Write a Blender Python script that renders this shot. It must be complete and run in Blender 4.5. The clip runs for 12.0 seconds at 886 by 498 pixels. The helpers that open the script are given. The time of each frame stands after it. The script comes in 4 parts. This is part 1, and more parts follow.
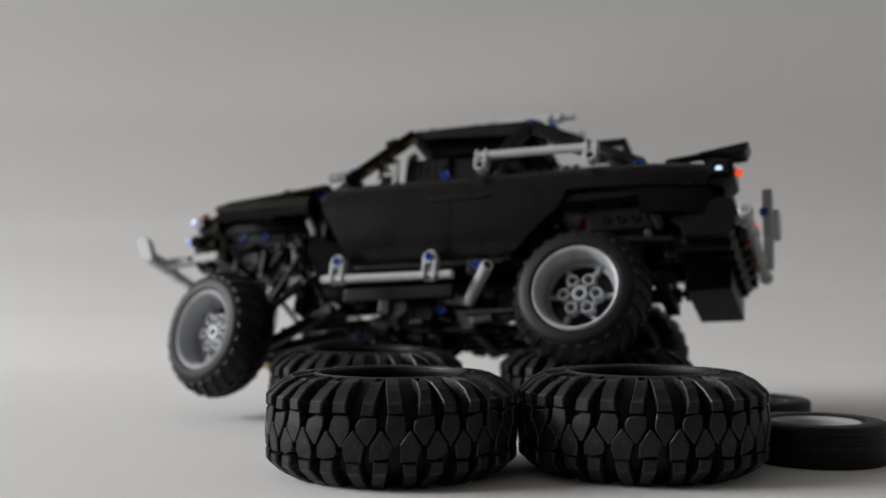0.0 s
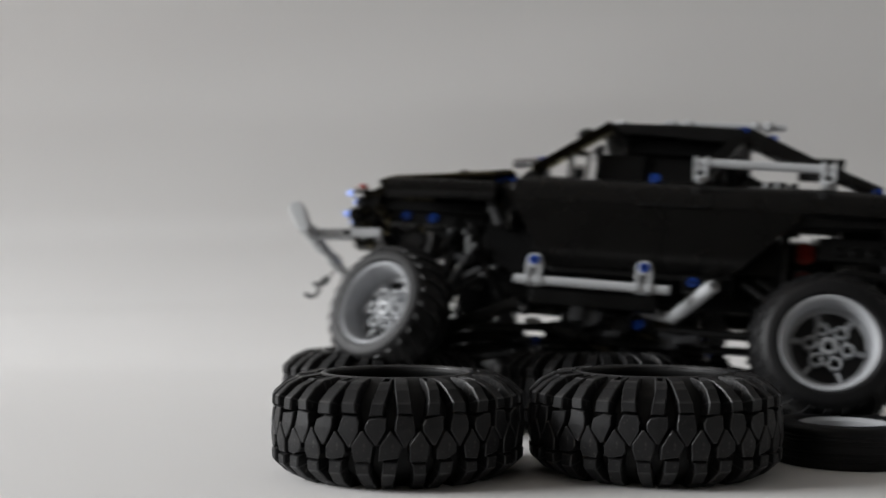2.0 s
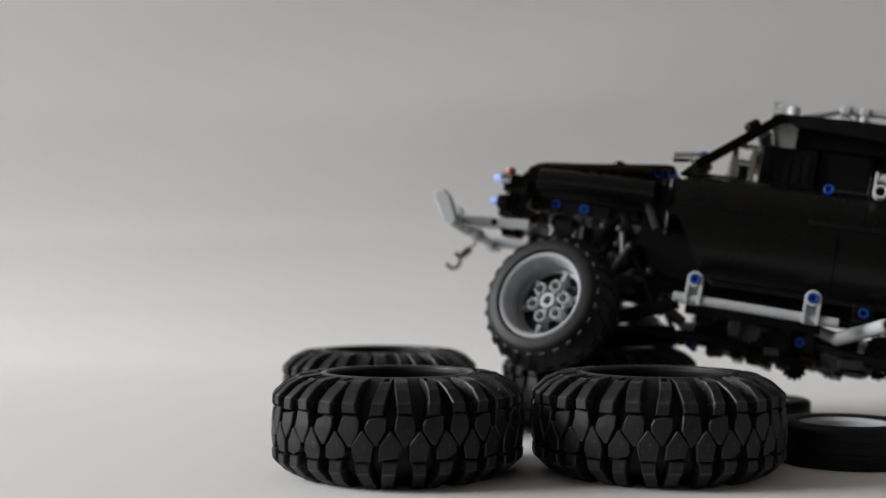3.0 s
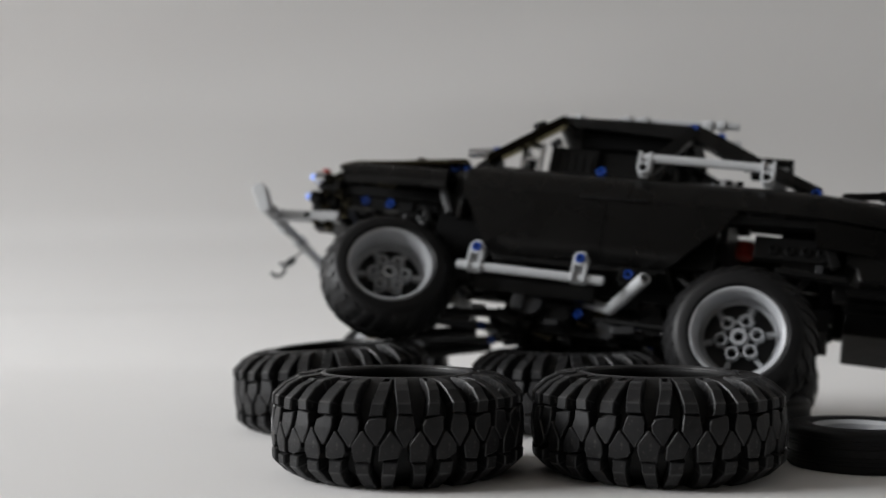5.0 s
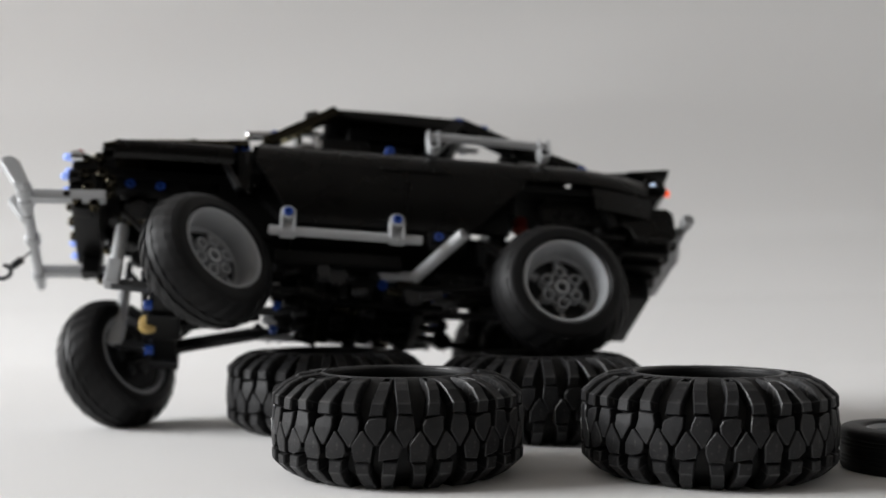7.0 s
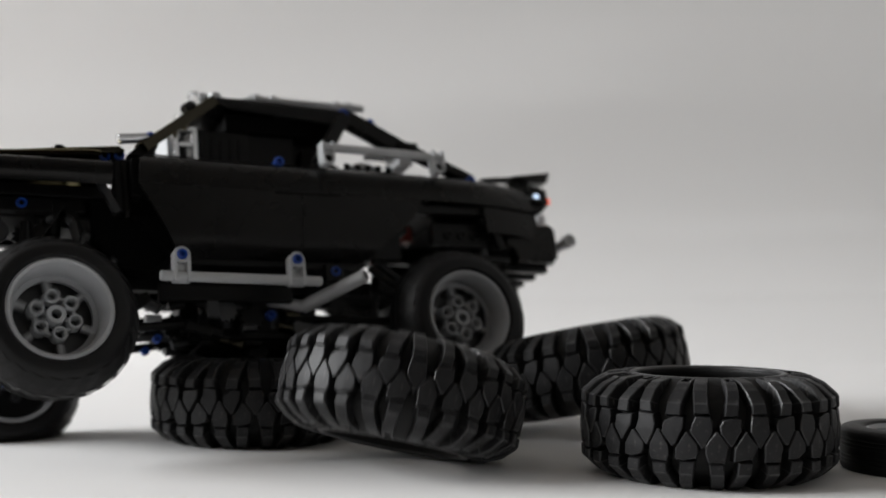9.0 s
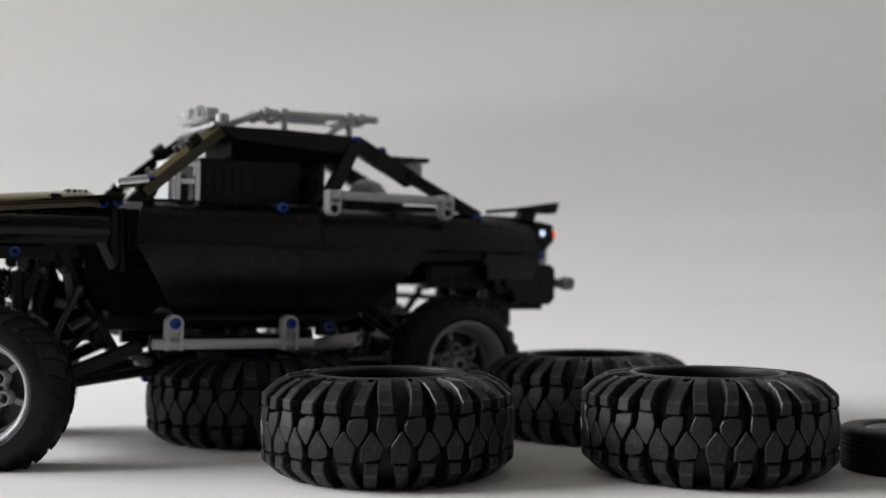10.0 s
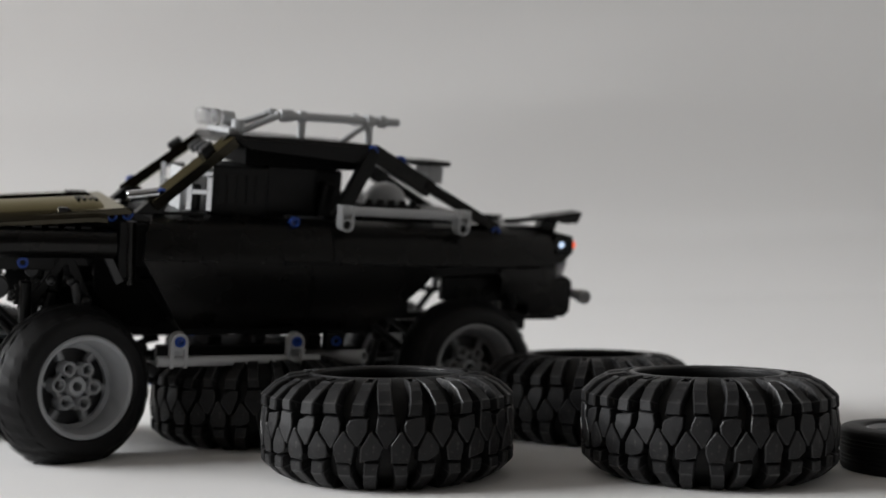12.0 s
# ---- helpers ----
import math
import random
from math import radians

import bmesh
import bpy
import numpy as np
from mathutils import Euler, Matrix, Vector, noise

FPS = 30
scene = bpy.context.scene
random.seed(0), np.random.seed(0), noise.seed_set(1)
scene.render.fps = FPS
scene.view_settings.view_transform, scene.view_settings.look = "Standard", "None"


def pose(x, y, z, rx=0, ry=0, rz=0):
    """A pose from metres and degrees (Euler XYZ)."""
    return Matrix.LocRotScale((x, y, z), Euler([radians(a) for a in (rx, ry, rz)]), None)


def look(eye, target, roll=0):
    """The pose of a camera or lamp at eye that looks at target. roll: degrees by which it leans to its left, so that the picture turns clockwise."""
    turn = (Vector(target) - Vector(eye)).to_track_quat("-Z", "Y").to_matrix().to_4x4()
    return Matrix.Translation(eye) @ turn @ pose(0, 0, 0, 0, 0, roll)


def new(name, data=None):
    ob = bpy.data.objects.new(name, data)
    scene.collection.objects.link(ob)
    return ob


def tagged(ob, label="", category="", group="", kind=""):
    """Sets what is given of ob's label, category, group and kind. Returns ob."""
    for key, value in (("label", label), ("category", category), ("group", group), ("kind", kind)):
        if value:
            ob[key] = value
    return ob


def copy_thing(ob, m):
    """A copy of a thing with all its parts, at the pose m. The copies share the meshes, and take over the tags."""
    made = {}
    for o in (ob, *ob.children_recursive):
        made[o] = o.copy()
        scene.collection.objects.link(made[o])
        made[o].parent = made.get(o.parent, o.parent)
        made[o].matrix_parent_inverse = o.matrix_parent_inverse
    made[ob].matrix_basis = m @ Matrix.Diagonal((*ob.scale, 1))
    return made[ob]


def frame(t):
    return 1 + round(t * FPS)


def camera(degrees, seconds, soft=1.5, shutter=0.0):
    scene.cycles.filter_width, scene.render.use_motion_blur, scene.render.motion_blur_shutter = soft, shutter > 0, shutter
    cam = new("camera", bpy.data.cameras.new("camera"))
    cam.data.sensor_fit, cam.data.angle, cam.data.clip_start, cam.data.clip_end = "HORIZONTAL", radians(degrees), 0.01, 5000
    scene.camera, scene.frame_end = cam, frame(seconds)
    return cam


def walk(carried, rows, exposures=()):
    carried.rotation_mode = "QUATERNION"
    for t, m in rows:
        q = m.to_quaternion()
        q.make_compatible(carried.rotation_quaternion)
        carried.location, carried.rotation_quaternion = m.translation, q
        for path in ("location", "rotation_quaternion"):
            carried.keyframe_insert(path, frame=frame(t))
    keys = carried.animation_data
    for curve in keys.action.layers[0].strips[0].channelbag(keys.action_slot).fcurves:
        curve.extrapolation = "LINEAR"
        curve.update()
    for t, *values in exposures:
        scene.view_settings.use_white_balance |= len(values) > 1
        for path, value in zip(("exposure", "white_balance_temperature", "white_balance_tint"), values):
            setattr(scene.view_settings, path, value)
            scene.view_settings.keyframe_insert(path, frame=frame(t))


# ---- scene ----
cam = camera(41.5, 12.0, soft=1.5, shutter=0.6)
EYE = 0.0985
walk(cam, [(0, pose(0, 0, EYE, 91.2, 0, 0)), (12, pose(0, 0, EYE, 91.2, 0, 0))],
     [(0, -0.27), (1.0, -0.11), (1.5, -0.08), (2.0, -0.12), (2.5, -0.06), (4.5, -0.08), (5.0, -0.08), (5.5, 0.0), (6.5, 0.06), (7.0, 0.25), (9.0, 0.30), (9.5, 0.30), (10.5, 0.20), (11.0, 0.21), (11.5, 0.20), (12.0, 0.08)])
cam.data.dof.use_dof = True
cam.data.dof.focus_distance = 0.56
cam.data.dof.aperture_fstop = 5.6

# ---- light: a daylit window in the wall beside the table ----
world = bpy.data.worlds.new("world")
scene.world = world
world.use_nodes = True
sky = world.node_tree.nodes.new("ShaderNodeTexSky")
sky.sky_type = "NISHITA"
sky.sun_disc = False
sky.sun_elevation = radians(35)
sky.sun_rotation = radians(200)
world.node_tree.links.new(sky.outputs[0], world.node_tree.nodes["Background"].inputs[0])
world.node_tree.nodes["Background"].inputs[1].default_value = 0.1


def area(name, m, sx, sy, power, colour):
    d = bpy.data.lights.new(name, "AREA")
    d.shape, d.size, d.size_y, d.energy, d.color = "RECTANGLE", sx, sy, power, colour
    ob = new(name, d)
    ob.matrix_world = m
    return ob


area("window_daylight", look((-4.75, 0.5, 1.9), (-0.2, 0.8, 0.3)), 2.9, 1.95, 385, (0.985, 0.99, 1.0))

# ---- materials ----


def material(name, colour, rough, metal=0.0, spread=0.15, scale=60.0, bump=0.0, bump_scale=300.0, dust=0.0, dust_colour=(0.3, 0.28, 0.26), spec=0.5, coat=0.0, tint=(1, 1, 1)):
    m = bpy.data.materials.new(name)
    m.use_nodes = True
    t = m.node_tree
    b = t.nodes["Principled BSDF"]
    co = t.nodes.new("ShaderNodeTexCoord")
    info = t.nodes.new("ShaderNodeObjectInfo")
    n1 = t.nodes.new("ShaderNodeTexNoise")
    n1.inputs["Scale"].default_value = scale
    n1.inputs["Detail"].default_value = 5
    t.links.new(co.outputs["Object"], n1.inputs["Vector"])
    add = t.nodes.new("ShaderNodeMath")
    add.operation = "MULTIPLY_ADD"
    add.inputs[1].default_value = 0.25
    t.links.new(info.outputs["Random"], add.inputs[0])
    t.links.new(n1.outputs["Fac"], add.inputs[2])
    ramp = t.nodes.new("ShaderNodeValToRGB")
    ramp.color_ramp.elements[0].position, ramp.color_ramp.elements[1].position = 0.25, 0.95
    ramp.color_ramp.elements[0].color = (*[c * (1 - spread) for c in colour], 1)
    ramp.color_ramp.elements[1].color = (*[min(1, c * (1 + spread)) for c in colour], 1)
    t.links.new(add.outputs[0], ramp.inputs[0])
    out = ramp.outputs[0]
    if dust:
        n2 = t.nodes.new("ShaderNodeTexNoise")
        n2.inputs["Scale"].default_value = scale * 9
        n2.inputs["Detail"].default_value = 3
        t.links.new(co.outputs["Object"], n2.inputs["Vector"])
        r2 = t.nodes.new("ShaderNodeValToRGB")
        r2.color_ramp.elements[0].position, r2.color_ramp.elements[1].position = 0.60, 0.78
        r2.color_ramp.elements[1].color = (dust, dust, dust, 1)
        t.links.new(n2.outputs["Fac"], r2.inputs[0])
        mix = t.nodes.new("ShaderNodeMixRGB")
        mix.inputs[2].default_value = (*dust_colour, 1)
        t.links.new(r2.outputs[0], mix.inputs[0])
        t.links.new(out, mix.inputs[1])
        out = mix.outputs[0]
    t.links.new(out, b.inputs["Base Color"])
    rr = t.nodes.new("ShaderNodeMapRange")
    rr.inputs[3].default_value, rr.inputs[4].default_value = max(0.02, rough - 0.07), min(1, rough + 0.07)
    t.links.new(n1.outputs["Fac"], rr.inputs[0])
    t.links.new(rr.outputs[0], b.inputs["Roughness"])
    b.inputs["Metallic"].default_value = metal
    b.inputs["Specular IOR Level"].default_value = spec
    b.inputs["Coat Weight"].default_value = coat
    b.inputs["Specular Tint"].default_value = (*tint, 1)
    if bump:
        n3 = t.nodes.new("ShaderNodeTexNoise")
        n3.inputs["Scale"].default_value = bump_scale
        n3.inputs["Detail"].default_value = 4
        t.links.new(co.outputs["Object"], n3.inputs["Vector"])
        bp = t.nodes.new("ShaderNodeBump")
        bp.inputs["Strength"].default_value = bump
        bp.inputs["Distance"].default_value = 0.001
        t.links.new(n3.outputs["Fac"], bp.inputs["Height"])
        t.links.new(bp.outputs[0], b.inputs["Normal"])
    return m


def glowing(name, colour, strength):
    m = material(name, colour, 0.2)
    b = m.node_tree.nodes["Principled BSDF"]
    b.inputs["Emission Color"].default_value = (*colour, 1)
    b.inputs["Emission Strength"].default_value = strength
    return m


def clear(name, colour=(0.95, 0.96, 0.97)):
    m = material(name, colour, 0.08)
    b = m.node_tree.nodes["Principled BSDF"]
    b.inputs["Transmission Weight"].default_value = 0.9
    b.inputs["IOR"].default_value = 1.45
    return m


RUBBER = material("worn_black_rubber", (0.0075, 0.0075, 0.0082), 0.50, spec=0.29, bump=0.2, bump_scale=1600, dust=0.24, scale=45, spread=0.3)
# Carcass darker than the lugs: shade in the tread gaps put into its colour.
RUBBER_GAP_SHADE = material("tyre_carcass_rubber", (0.006, 0.006, 0.006), 0.6, spec=0.3, bump=0.2, bump_scale=700, scale=60, spread=0.25)
# Paler lug edges: scuffing, and edge highlights painted into the colour.
RUBBER_EDGE = material("scuffed_rubber_edge", (0.024, 0.024, 0.025), 0.38, spec=0.45, bump=0.15, bump_scale=1400, scale=160, spread=0.7, dust=0.1)
# Bead rubber coloured lighter than the tyre: the light on the ring is painted in.
BEAD = material("worn_bead_rubber", (0.026, 0.026, 0.027), 0.36, bump=0.05, bump_scale=900, scale=60, spread=0.3, dust=0.1)
WHEEL_RUBBER = material("soft_wheel_rubber", (0.0040, 0.0040, 0.0044), 0.5, spec=0.26, bump=0.15, bump_scale=900, scale=80, spread=0.25, dust=0.04)
BLACK = material("black_plastic", (0.0034, 0.0033, 0.0032), 0.28, spec=0.22, tint=(1.0, 0.985, 0.965), scale=40, spread=0.2, bump=0.02, bump_scale=500)
BLACK_MATT = material("scuffed_black_plastic", (0.003, 0.003, 0.003), 0.40, spec=0.2, scale=90, spread=0.3, bump=0.05)
# Copy of the black kept dull, so faces towards the window stay dark.
DULL_BLACK = material("dull_black_liner", (0.003, 0.003, 0.003), 0.85, spec=0.08, scale=90, spread=0.3, bump=0.1)
# Glossy black made metallic, with an olive-tan reflection put into colour and tint.
GLOSS = material("polished_black_plastic", (0.040, 0.036, 0.027), 0.15, metal=1.0, scale=40, spread=0.2, tint=(0.82, 0.765, 0.60))
DARK_GREY = material("dark_grey_plastic", (0.021, 0.022, 0.024), 0.38, scale=70, spread=0.15)
GREY = material("light_grey_plastic", (0.43, 0.44, 0.45), 0.34, scale=60, spread=0.08, bump=0.02)
RIM_GREY = material("silver_grey_plastic", (0.37, 0.38, 0.395), 0.38, scale=70, spread=0.08)
BLUE = material("blue_plastic", (0.007, 0.048, 0.28), 0.3, scale=80, spread=0.12)
RED = material("red_plastic", (0.30, 0.02, 0.012), 0.3, scale=80, spread=0.12)
TAN = material("tan_plastic", (0.42, 0.29, 0.10), 0.4, scale=80, spread=0.12)
CHROME = material("chrome_plastic", (0.75, 0.77, 0.80), 0.12, metal=1.0, scale=60, spread=0.05)
CLEAR = clear("clear_plastic")
LAMP_RED = glowing("lit_red_lens", (1.0, 0.10, 0.03), 0.9)
LAMP_WHITE = glowing("lit_white_diode", (0.62, 0.76, 1.0), 1.0)
LAMP_BLUE = glowing("lit_bluish_headlamp_diode", (0.28, 0.40, 0.90), 0.4)
PAPER = material("white_backdrop_paper", (0.721, 0.714, 0.706), 0.85, scale=2.0, spread=0.025, bump=0.05, bump_scale=200)
WALLPAINT = material("pale_wall_paint", (0.32, 0.315, 0.305), 0.9, scale=3, spread=0.05, bump=0.1, bump_scale=120)
# For an unseen wall, made dark to darken reflections in the black plastic.
DARK_WALL = material("dark_brown_wall_paint", (0.05, 0.044, 0.036), 0.8, scale=3, spread=0.1, bump=0.1, bump_scale=120)
WOOD = material("brown_floor_wood", (0.22, 0.13, 0.07), 0.5, scale=6, spread=0.3, bump=0.1)
TABLEWOOD = material("table_wood", (0.30, 0.20, 0.12), 0.5, scale=8, spread=0.25)
FRAMEWHITE = material("white_window_paint", (0.75, 0.75, 0.74), 0.5, scale=8, spread=0.05)

# ---- mesh tools ----


def mesh_of(bm, name, mat, smooth=False):
    me = bpy.data.meshes.new(name)
    bmesh.ops.recalc_face_normals(bm, faces=bm.faces)
    for f in bm.faces:
        f.smooth = smooth
    bm.to_mesh(me)
    bm.free()
    me.materials.append(mat)
    if smooth:
        me.set_sharp_from_angle(angle=radians(38))
    return me


def part(name, bm, mat, parent=None, label="", m=None, smooth=False):
    ob = new(name, mesh_of(bm, name, mat, smooth))
    if parent:
        ob.parent = parent
    if m is not None:
        ob.matrix_basis = m
    if label:
        tagged(ob, label)
    return ob


def reuse(ob, m, name=None):
    o = new(name or ob.name.split(".")[0], ob.data)
    o.parent = ob.parent
    o.matrix_basis = m
    return o


def box(lo, hi, bevel=0.0, bm=None, m=None):
    bm = bm or bmesh.new()
    c = [(a + b) / 2 for a, b in zip(lo, hi)]
    d = [abs(b - a) for a, b in zip(lo, hi)]
    mat = Matrix.Translation(c) @ Matrix.Diagonal((*d, 1))
    if m is not None:
        mat = m @ mat
    r = bmesh.ops.create_cube(bm, size=1, matrix=mat)
    if bevel:
        es = list({e for v in r["verts"] for e in v.link_edges})
        bmesh.ops.bevel(bm, geom=es, offset=bevel, segments=2, profile=0.6, affect="EDGES")
    return bm


def along(a, b):
    """A pose at a whose z axis points to b."""
    a, b = Vector(a), Vector(b)
    return Matrix.Translation(a) @ (b - a).to_track_quat("Z", "Y").to_matrix().to_4x4(), (b - a).length


def lathe(profile, n=24, bm=None, m=None, closed=False):
    """Turns a profile of (radius, height) round z."""
    bm = bm or bmesh.new()
    m = m or Matrix()
    rings = []
    for r, z in profile:
        rings.append([bm.verts.new(m @ Vector((r * math.cos(2 * math.pi * k / n), r * math.sin(2 * math.pi * k / n), z))) for k in range(n)])
    pairs = list(zip(rings, rings[1:])) + ([(rings[-1], rings[0])] if closed else [])
    for p, q in pairs:
        for k in range(n):
            bm.faces.new((p[k], p[(k + 1) % n], q[(k + 1) % n], q[k]))
    if not closed:
        bm.faces.new(rings[0][::-1])
        bm.faces.new(rings[-1])
    return bm


def rod(a, b, r, n=14, bm=None, bore=0.0):
    m, l = along(a, b)
    e = min(r * 0.2, l * 0.2)
    if bore:
        d = l * 0.9 if l < r * 6 else r * 3
        return lathe([(r - e, 0), (r, e), (r, l - e), (r - e, l), (bore, l), (bore, l - d), (bore * 0.2, l - d)], n, bm, m)
    return lathe([(r - e, 0), (r, e), (r, l - e), (r - e, l)], n, bm, m)


def beam(a, b, w, h, bevel=0.0, bm=None, twist=0.0):
    """A bar from a to b, w wide across and h high."""
    a, b = Vector(a), Vector(b)
    x = (b - a).normalized()
    y = Vector((0, 1, 0)) if abs(x.y) < 0.9 else Vector((1, 0, 0))
    z = x.cross(y).normalized()
    y = z.cross(x)
    m = Matrix.Translation((a + b) / 2) @ Matrix((x, y, z)).transposed().to_4x4() @ pose(0, 0, 0, twist)
    l = (b - a).length
    return box((-l / 2, -w / 2, -h / 2), (l / 2, w / 2, h / 2), bevel, bm, m)


def prism(outline, y0, y1, bevel=0.0, bm=None):
    """An outline of (x, z) drawn out from y0 to y1."""
    bm = bm or bmesh.new()
    p = [bm.verts.new((x, y0, z)) for x, z in outline]
    q = [bm.verts.new((x, y1, z)) for x, z in outline]
    n = len(p)
    fs = [bm.faces.new(p), bm.faces.new(q[::-1])]
    for k in range(n):
        fs.append(bm.faces.new((p[k], q[k], q[(k + 1) % n], p[(k + 1) % n])))
    if bevel:
        bmesh.ops.recalc_face_normals(bm, faces=fs)
        bmesh.ops.bevel(bm, geom=list({e for f in fs for e in f.edges}), offset=bevel, segments=1, affect="EDGES")
    return bm


def bracket(x, z, reach, r, y0, y1):
    """A ring about the y axis with two legs that reach up or down to a tube, on a thin back plate."""
    bm = lathe([(r * 0.62, y0), (r * 0.72, y0 - 0.4), (r * 0.92, y0 - 0.4), (r, y0), (r, y1), (r * 0.62, y1)], 20, None, Matrix.Translation((x, 0, z)) @ pose(0, 0, 0, -90), True)
    lo, hi = min(z, z + reach), max(z, z + reach)
    for k in (-1, 1):
        box((x + k * r * 0.81 - r * 0.19, y0 - 0.2, lo), (x + k * r * 0.81 + r * 0.19, y1, hi), 0.2, bm)
    box((x - r * 0.7, (y0 + y1) / 2, lo), (x + r * 0.7, y1, hi), 0.2, bm)
    return bm


# ---- the room and the paper ----


def build_room():
    # Unseen room, added to close the place round the table.
    x0, x1, y0, y1, z0, z1 = -4.8, 2.3, -2.0, 2.6, -0.75, 3.1
    t = 0.12

    def wall(name, lo, hi, mat):
        return tagged(part(name, box(lo, hi), mat), kind="structure")
    wall("floor", (x0 - t, y0 - t, z0 - t), (x1 + t, y1 + t, z0), WOOD)
    wall("ceiling", (x0 - t, y0 - t, z1), (x1 + t, y1 + t, z1 + t), WALLPAINT)
    wall("wall_north", (x0, y1, z0), (x1, y1 + t, z1), WALLPAINT)
    # Added dark wall behind the camera, for the truck's side to reflect.
    wall("wall_south", (x0, y0 - t, z0), (x1, y0, z1), DARK_WALL)
    wall("wall_east", (x1, y0 - t, z0), (x1 + t, y1 + t, z1), WALLPAINT)
    bm = bmesh.new()
    a, b, c, d = -0.98, 1.98, 0.9, 2.9
    box((x0 - t, y0 - t, z0), (x0, a, z1), 0, bm)
    box((x0 - t, b, z0), (x0, y1 + t, z1), 0, bm)
    box((x0 - t, a, z0), (x0, b, c), 0, bm)
    box((x0 - t, a, d), (x0, b, z1), 0, bm)
    tagged(part("wall_west", bm, WALLPAINT), kind="structure")
    w = tagged(new("window_1"), kind="structure")
    bm = bmesh.new()
    for lo, hi in (((x0 - 0.1, a, c), (x0 - 0.05, a + 0.05, d)), ((x0 - 0.1, b - 0.05, c), (x0 - 0.05, b, d)),
                   ((x0 - 0.1, a + 0.05, c), (x0 - 0.05, b - 0.05, c + 0.05)), ((x0 - 0.1, a + 0.05, d - 0.05), (x0 - 0.05, b - 0.05, d)), ((x0 - 0.1, 0.48, c + 0.05), (x0 - 0.05, 0.52, d - 0.05))):
        box(lo, hi, 0.004, bm)
    part("window_frame", bm, FRAMEWHITE, w)


def build_table():
    table = tagged(new("table"), "plain wooden table under the white backdrop paper", "table")
    part("tabletop", box((-1.1, -0.25, -0.034), (1.1, 1.5, -0.004), 0.004), TABLEWOOD, table)
    leg = part("leg", box((-0.03, -0.03, -0.75), (0.03, 0.03, -0.034), 0.004), TABLEWOOD, table, m=pose(-1.0, -0.15, 0))
    for x, y in ((1.0, -0.15), (-1.0, 1.4), (1.0, 1.4)):
        reuse(leg, pose(x, y, 0))


def build_paper():
    """One sheet that lies on the table and sweeps up behind it, with soft creases."""
    prof = [(-0.2 + 1.44 * k / 24, 0.0) for k in range(25)]
    r, yc = 0.18, 1.24
    prof += [(yc + r * math.sin(a), r - r * math.cos(a)) for a in [math.pi / 2 * k / 64 for k in range(1, 65)]]
    prof += [(yc + r, r + 1.15 * k / 60) for k in range(1, 61)]
    bm = bmesh.new()
    nx = 40
    rows = []
    for j, (y, z) in enumerate(prof):
        row = []
        for i in range(nx + 1):
            x = -1.05 + 2.1 * i / nx
            up = max(0.0, (y - 1.02) / 0.4)
            d = 0.012 * up * noise.noise((x * 0.5, z * 5.5, 3.1)) + 0.005 * up * noise.noise((x * 2.2, z * 11, 7.7))
            for zc, wd, am in ((0.066, 0.007, 0.0016), (0.142, 0.016, 0.0022), (0.30, 0.03, 0.003), (0.372, 0.014, 0.0022)):
                zz = z - zc - 0.006 * noise.noise((x * 1.5, zc * 40, 0.4)) - 0.012 * x
                d += am * math.exp(-(zz / wd) ** 2) * (0.6 + 0.6 * noise.noise((x * 2.0, zc * 90, 1.7)))
            row.append(bm.verts.new((x, y - d, z + 0.3 * d)))
        rows.append(row)
    for p, q in zip(rows, rows[1:]):
        for i in range(nx):
            bm.faces.new((p[i], p[i + 1], q[i + 1], q[i]))
    ob = tagged(part("backdrop", bm, PAPER, smooth=True), "white seamless paper sweeping up behind the table", kind="structure")
    mod = ob.modifiers.new("thickness", "SOLIDIFY")
    mod.thickness, mod.offset = 0.0008, -1


# ---- loose crawler tyres ----
TR = 0.0624
PITCH = 30


def tread_block_mesh(name, poly, r0, r1):
    """A tread block: poly of (arc, height) wrapped on the tyre's round, with a worn bevel that is also coloured paler
    as an edge highlight.
    """
    bm = bmesh.new()
    cu = sum(u for u, v in poly) / len(poly)
    cv = sum(v for u, v in poly) / len(poly)

    def ring(r, k):
        out = []
        for u, v in poly:
            u2, v2 = cu + (u - cu) * k, cv + (v - cv) * k
            rr = r - 0.0012 * (abs(v2) / 0.0125) ** 2
            a = u2 / TR
            out.append(bm.verts.new((rr * math.sin(a), -rr * math.cos(a), v2)))
        return out
    a, b, c = ring(r0, 1.07), ring(r1 - 0.0005, 1.0), ring(r1, 0.915)
    n = len(poly)
    for p, q, worn in ((a, b, 0), (b, c, 1)):
        for k in range(n):
            bm.faces.new((p[k], p[(k + 1) % n], q[(k + 1) % n], q[k])).material_index = worn
    mid = bm.verts.new(sum((v.co for v in c), Vector()) / n * 1.004)
    for k in range(n):
        bm.faces.new((c[k], c[(k + 1) % n], mid))
    me = mesh_of(bm, name, RUBBER)
    me.materials.append(RUBBER_EDGE)
    return me


